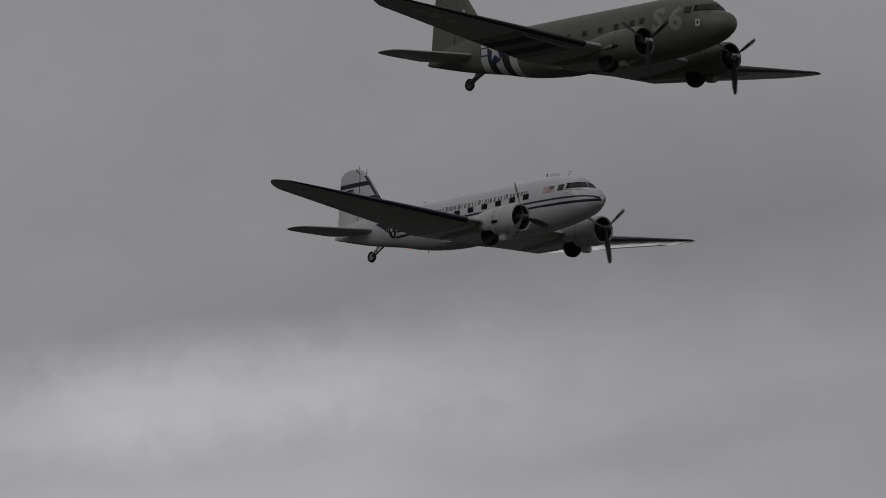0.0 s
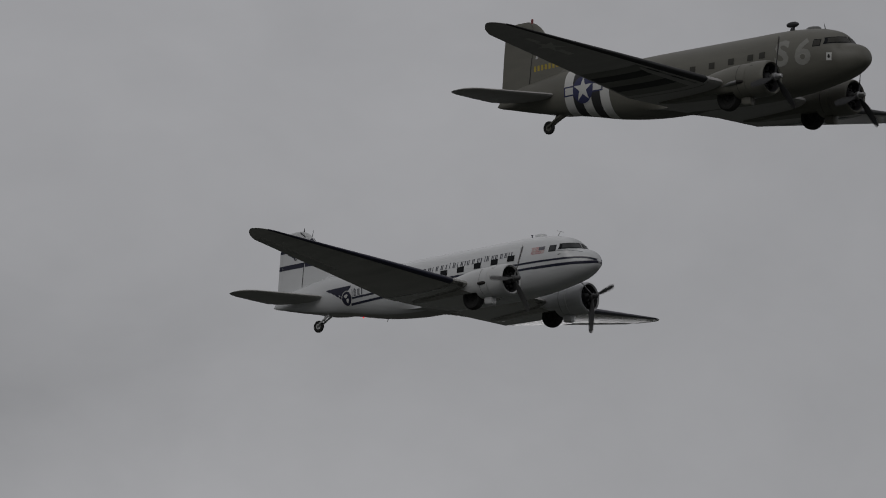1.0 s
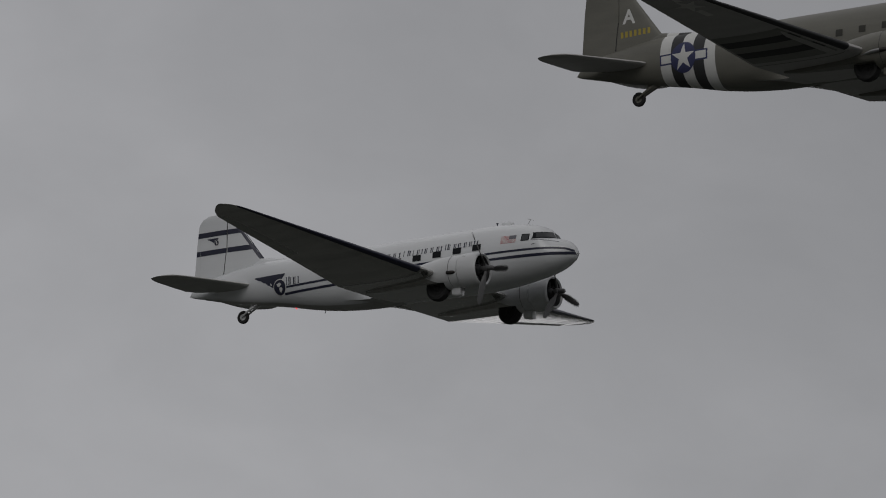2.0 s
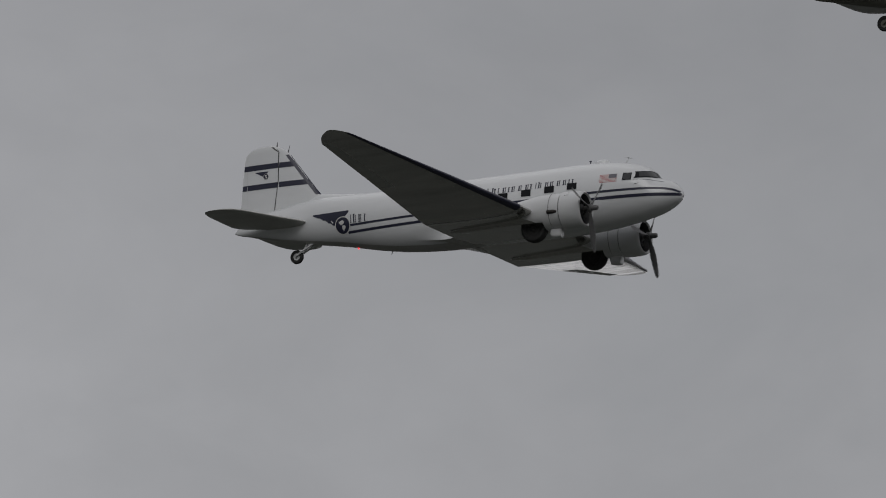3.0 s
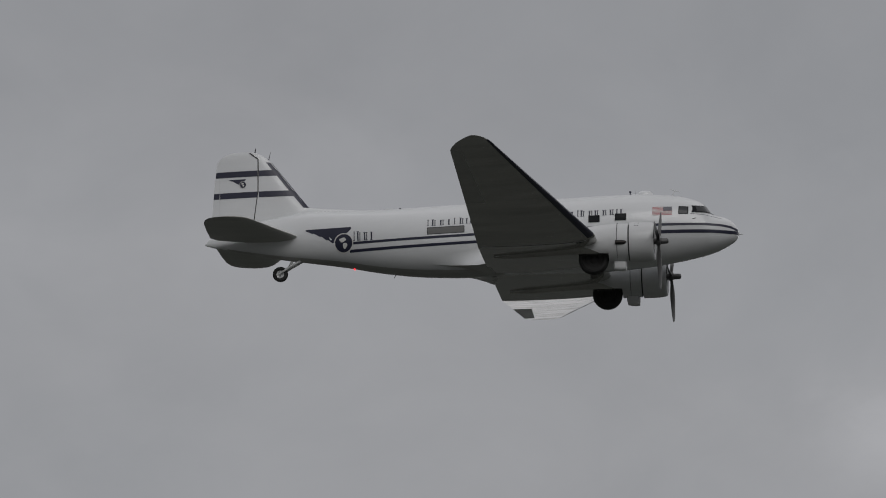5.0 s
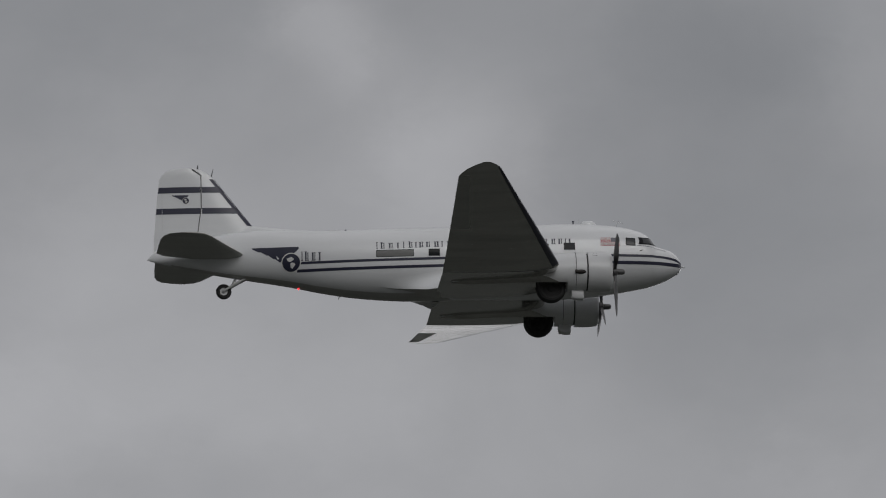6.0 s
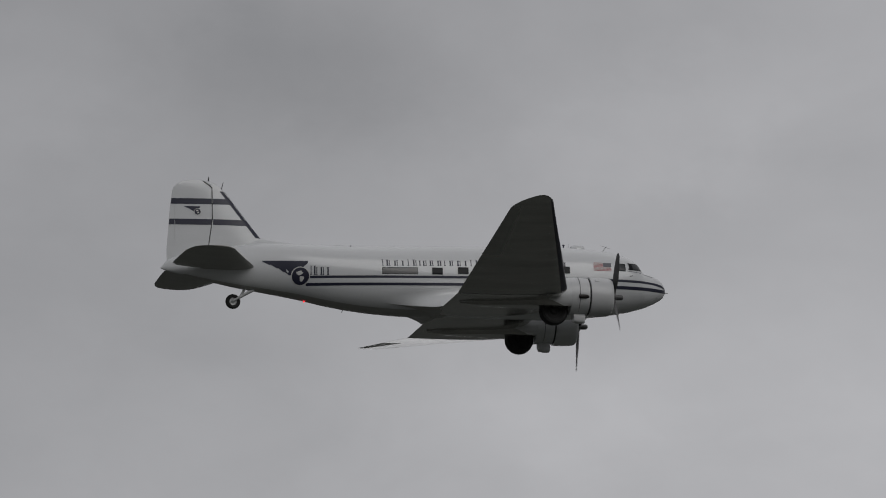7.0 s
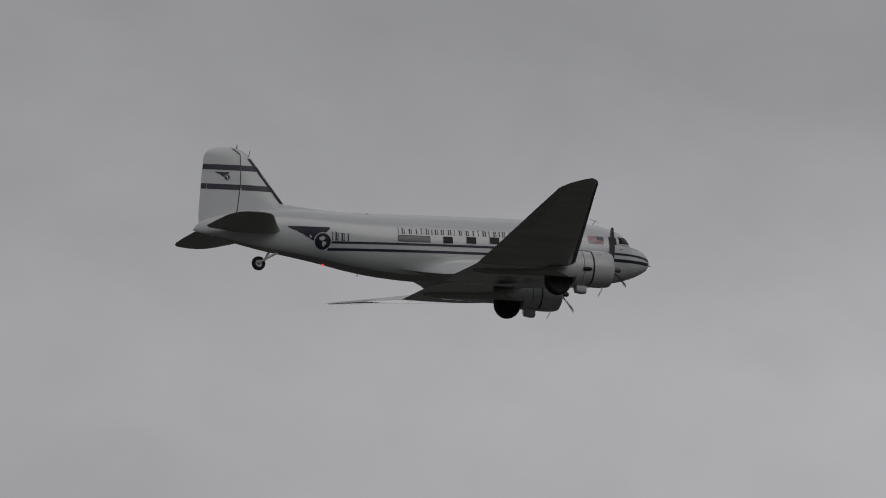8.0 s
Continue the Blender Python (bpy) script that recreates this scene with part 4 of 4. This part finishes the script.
    # fin letter and the serial as plain bars
    part("tail_letter", letters("A", 0.78, lambda u, v: Vector((-17.45 + u, -(fin_half(-17.45 + u, 2.08 + v) + 0.012), 2.08 + v)), 0.02), CHALK, fin, "white letter on the fin")
    for i in range(7):
        x = -17.56 + i * 0.20
        z = 1.52 + i * 0.012
        part("serial_bar", fin_patch([(x, z), (x + 0.115, z), (x + 0.115, z + 0.235), (x, z + 0.235)], -1, 0.010, 1, 2), YELLOW, rudder if x < -17.7 else fin, "yellow bar of the serial")
    for side in (-1, 1):
        part("hinge_line", fin_patch([(-17.85, 1.05), (-17.81, 1.05), (-17.65, 2.16), (-17.69, 2.16)], side, 0.011, 1, 6), SOOT, rudder)
    for side in (-1, 1):
        part("exhaust_shroud", tube([(-4.15, side * (HUB[0] + 0.72), -1.0), (-4.5, side * (HUB[0] + 0.72), -1.03), (-5.05, side * (HUB[0] + 0.60), -1.10)], (0.075, 0.07, 0.02), 10), HUBMETAL, root, "bare metal exhaust shroud")
    window_row(root, DUSTY, OLIVE, (-9.35, -8.35, -7.35, -6.35, -5.35, -4.75), 0.30, 0.27)
    part("loop_antenna", join(tube([(-3.95, 0, 1.55), (-3.92, 0, 1.80)], (0.13, 0.06), 10), lathe([(-4.25, 0.02), (-4.20, 0.08), (-4.0, 0.125), (-3.80, 0.12), (-3.66, 0.06), (-3.61, 0.01)], (0, 1.86), 14)), BLACK, root, "black egg-shaped loop antenna")
    part("roof_dome", loft([[Vector((-2.85 + a * math.cos(k), b * math.sin(k), z)) for k in (2 * math.pi * j / 20 for j in range(20))] for a, b, z in [(0.36, 0.28, 1.50), (0.34, 0.26, 1.57), (0.27, 0.2, 1.62), (0.12, 0.1, 1.645)]]), SMOKED, root, "low clear roof dome")
    part("antenna", tube([(-2.25, 0, 1.45), (-2.32, 0, 1.72)], (0.02, 0.01), 6), SOOT, root)
    part("fin_light", tube([(-17.75, 0, 3.62), (-17.75, 0, 3.80), (-17.75, 0, 3.84)], (0.05, 0.055, 0.03), 10), LAMPRED, fin, "unlit red lamp on the fin")
    return root, props


# ---- ground: an airfield that reaches the horizon ----
def ground():
    n = 48
    rings = [[(r * math.cos(2 * math.pi * k / n), r * math.sin(2 * math.pi * k / n), 0) for k in range(n)] for r in (2, 60, 300, 1200, 4000)]
    ob = new("ground", mesh_of("ground", *loft(rings, (True, False))))
    ob.data.materials.append(paint("mown_airfield_grass", (0.070, 0.074, 0.067), 0.9, 0.35, 0.05, streak=(1, 1, 1), gloss=0.1))
    return tagged(ob, "dull green mown airfield grass", "grass", kind="structure")


ground()
liner, liner_props = airliner()
cargo, cargo_props = transport()

# ---- flight: place at 4 s, speed, change of speed; yaw, pitch, bank with their drift ----
LINER_PATH = [(-77.327, 301.045, 63.105), (54.717, 1.769, 0.603), (0.413, 0.078, -0.104), (0.024, 1.168, -1.666), (-0.465, -0.883, 0.151), (0.168, 0.569, 1.59), (-0.39, 0.645, 0.624), (-2.061, -1.567, -0.255)]
CARGO_PATH = [(-41.45, 275.7, 65.1), (54.939, 0.979, 0.641), (-0.052, -0.014, -0.038), (-0.036, 1.811, 1.669), (0.373, 0.841, 0.929), (0.162, -1.281, -0.771), (-0.317, 0.752, 0.601), (0.485, 0.472, -0.253)]
# one blade's angle from upright at each half second: the airliner's near and far engine, then the transport's
SPIN = [(0.0, 20, 70, 68, 64), (0.5, 22, 3, 28, 42), (1.0, 98, 55, 110, 110), (1.5, 33, 110, 98, 95), (2.0, 40, 20, 70, 60), (2.5, 50, 100, 40, 30), (3.0, 75, 88, 10, 0),
        (3.5, 0, 66, 80, 70), (4.0, 72, 45, 50, 40), (4.5, 50, 20, 20, 10), (5.0, 80, 90, 90, 80), (5.5, 0, 80, 60, 50), (6.0, 51, 5, 30, 20), (6.5, 4, 62, 0, 90), (7.0, 28, 75, 70, 60),
        (7.5, 85, 105, 40, 30), (8.0, 2, 124, 10, 0)]


# the transport rocks a little in the air: seconds, metres forward and up
ROCK_ALONG = curve_through([(0, 0), (2.4, 0), (3.0, 0.02), (3.5, 0.17), (4.0, 0.12), (5.0, 0.02), (6.0, 0), (8, 0)])
ROCK_UP = curve_through([(0, 0), (2.4, -0.02), (3.0, -0.08), (3.5, 0.0), (4.0, 0.12), (5.0, 0.10), (6.5, 0), (8, 0)])


# small swings in gusty air about the wing: seconds, degrees of yaw and of bank
LINER_SWING = (curve_through([(0, 0), (0.5, 0), (1.0, -0.05), (1.7, -0.08), (3.0, -0.40), (3.5, -0.52), (4.0, -0.62), (4.4, -0.55), (5.1, 0.22), (5.5, 0.34), (6.0, -0.12), (6.5, -0.50), (7.0, -0.70), (7.5, -0.36), (8.0, -0.05)]),
               curve_through([(0, 0), (0.5, -0.10), (1.0, -0.42), (1.5, -0.10), (3.0, 0.24), (3.5, 0.24), (4.0, 0.14), (5.5, -0.22), (6.0, -0.33), (6.5, -0.22), (7.0, 0.0), (7.5, 0.08), (8.0, -0.26)]))
CARGO_SWING = (curve_through([(0, 0), (0.5, 0.05), (1.0, 0.25), (1.5, 0.05), (2.5, 0), (8, 0)]),
               curve_through([(0, -0.25), (0.5, -0.60), (1.0, -0.25), (1.5, 0), (2.5, 0), (8, 0)]))
MID_WING = Vector((-8.0, 0, -0.6))


def flight(path, swing, rocking=False):
    p, v, a, e0, e1, e2, e3, e4 = [Vector(q) for q in path]
    rows = []
    for i in range(41):
        t = i * 0.2
        d, k = t - 4, (t - 4) / 4
        at = EYE + p + v * d + a * (0.5 * d * d)
        if rocking:
            at += Vector((ROCK_ALONG(t), 0, ROCK_UP(t)))
        yaw, pitch, bank = e0 + e1 * k + e2 * k**2 + e3 * k**3 + e4 * k**4
        # the wing stays on its path while the aircraft swings about it
        middle = pose(at.x, at.y, at.z, bank, -pitch, yaw) @ MID_WING
        swung = pose(0, 0, 0, bank + swing[1](t), -pitch, yaw + swing[0](t))
        rows.append((t, Matrix.Translation(middle - swung @ MID_WING) @ swung))
    return rows


def spinning(prop, column):
    rows = []
    angle = SPIN[0][column]
    for (t0, *_), row in zip(SPIN, SPIN[1:]):
        turn = 1200 + (row[column] - angle) % 120
        if turn > 1260:
            turn -= 120
        for k in range(15):
            rows.append((t0 + k / 30, angle + turn * k / 15))
        angle += turn
    rows.append((8.0, angle))
    return [(t, Matrix.Translation(prop.location) @ Matrix.Rotation(radians(a), 4, "X")) for t, a in rows]


def motions():
    walk(liner, flight(LINER_PATH, LINER_SWING))
    walk(cargo, flight(CARGO_PATH, CARGO_SWING, True))
    for props, columns in ((liner_props, (1, 2)), (cargo_props, (3, 4))):
        for prop, column in zip(props, columns):
            rows = spinning(prop, column)
            walk(prop, rows)


motions()
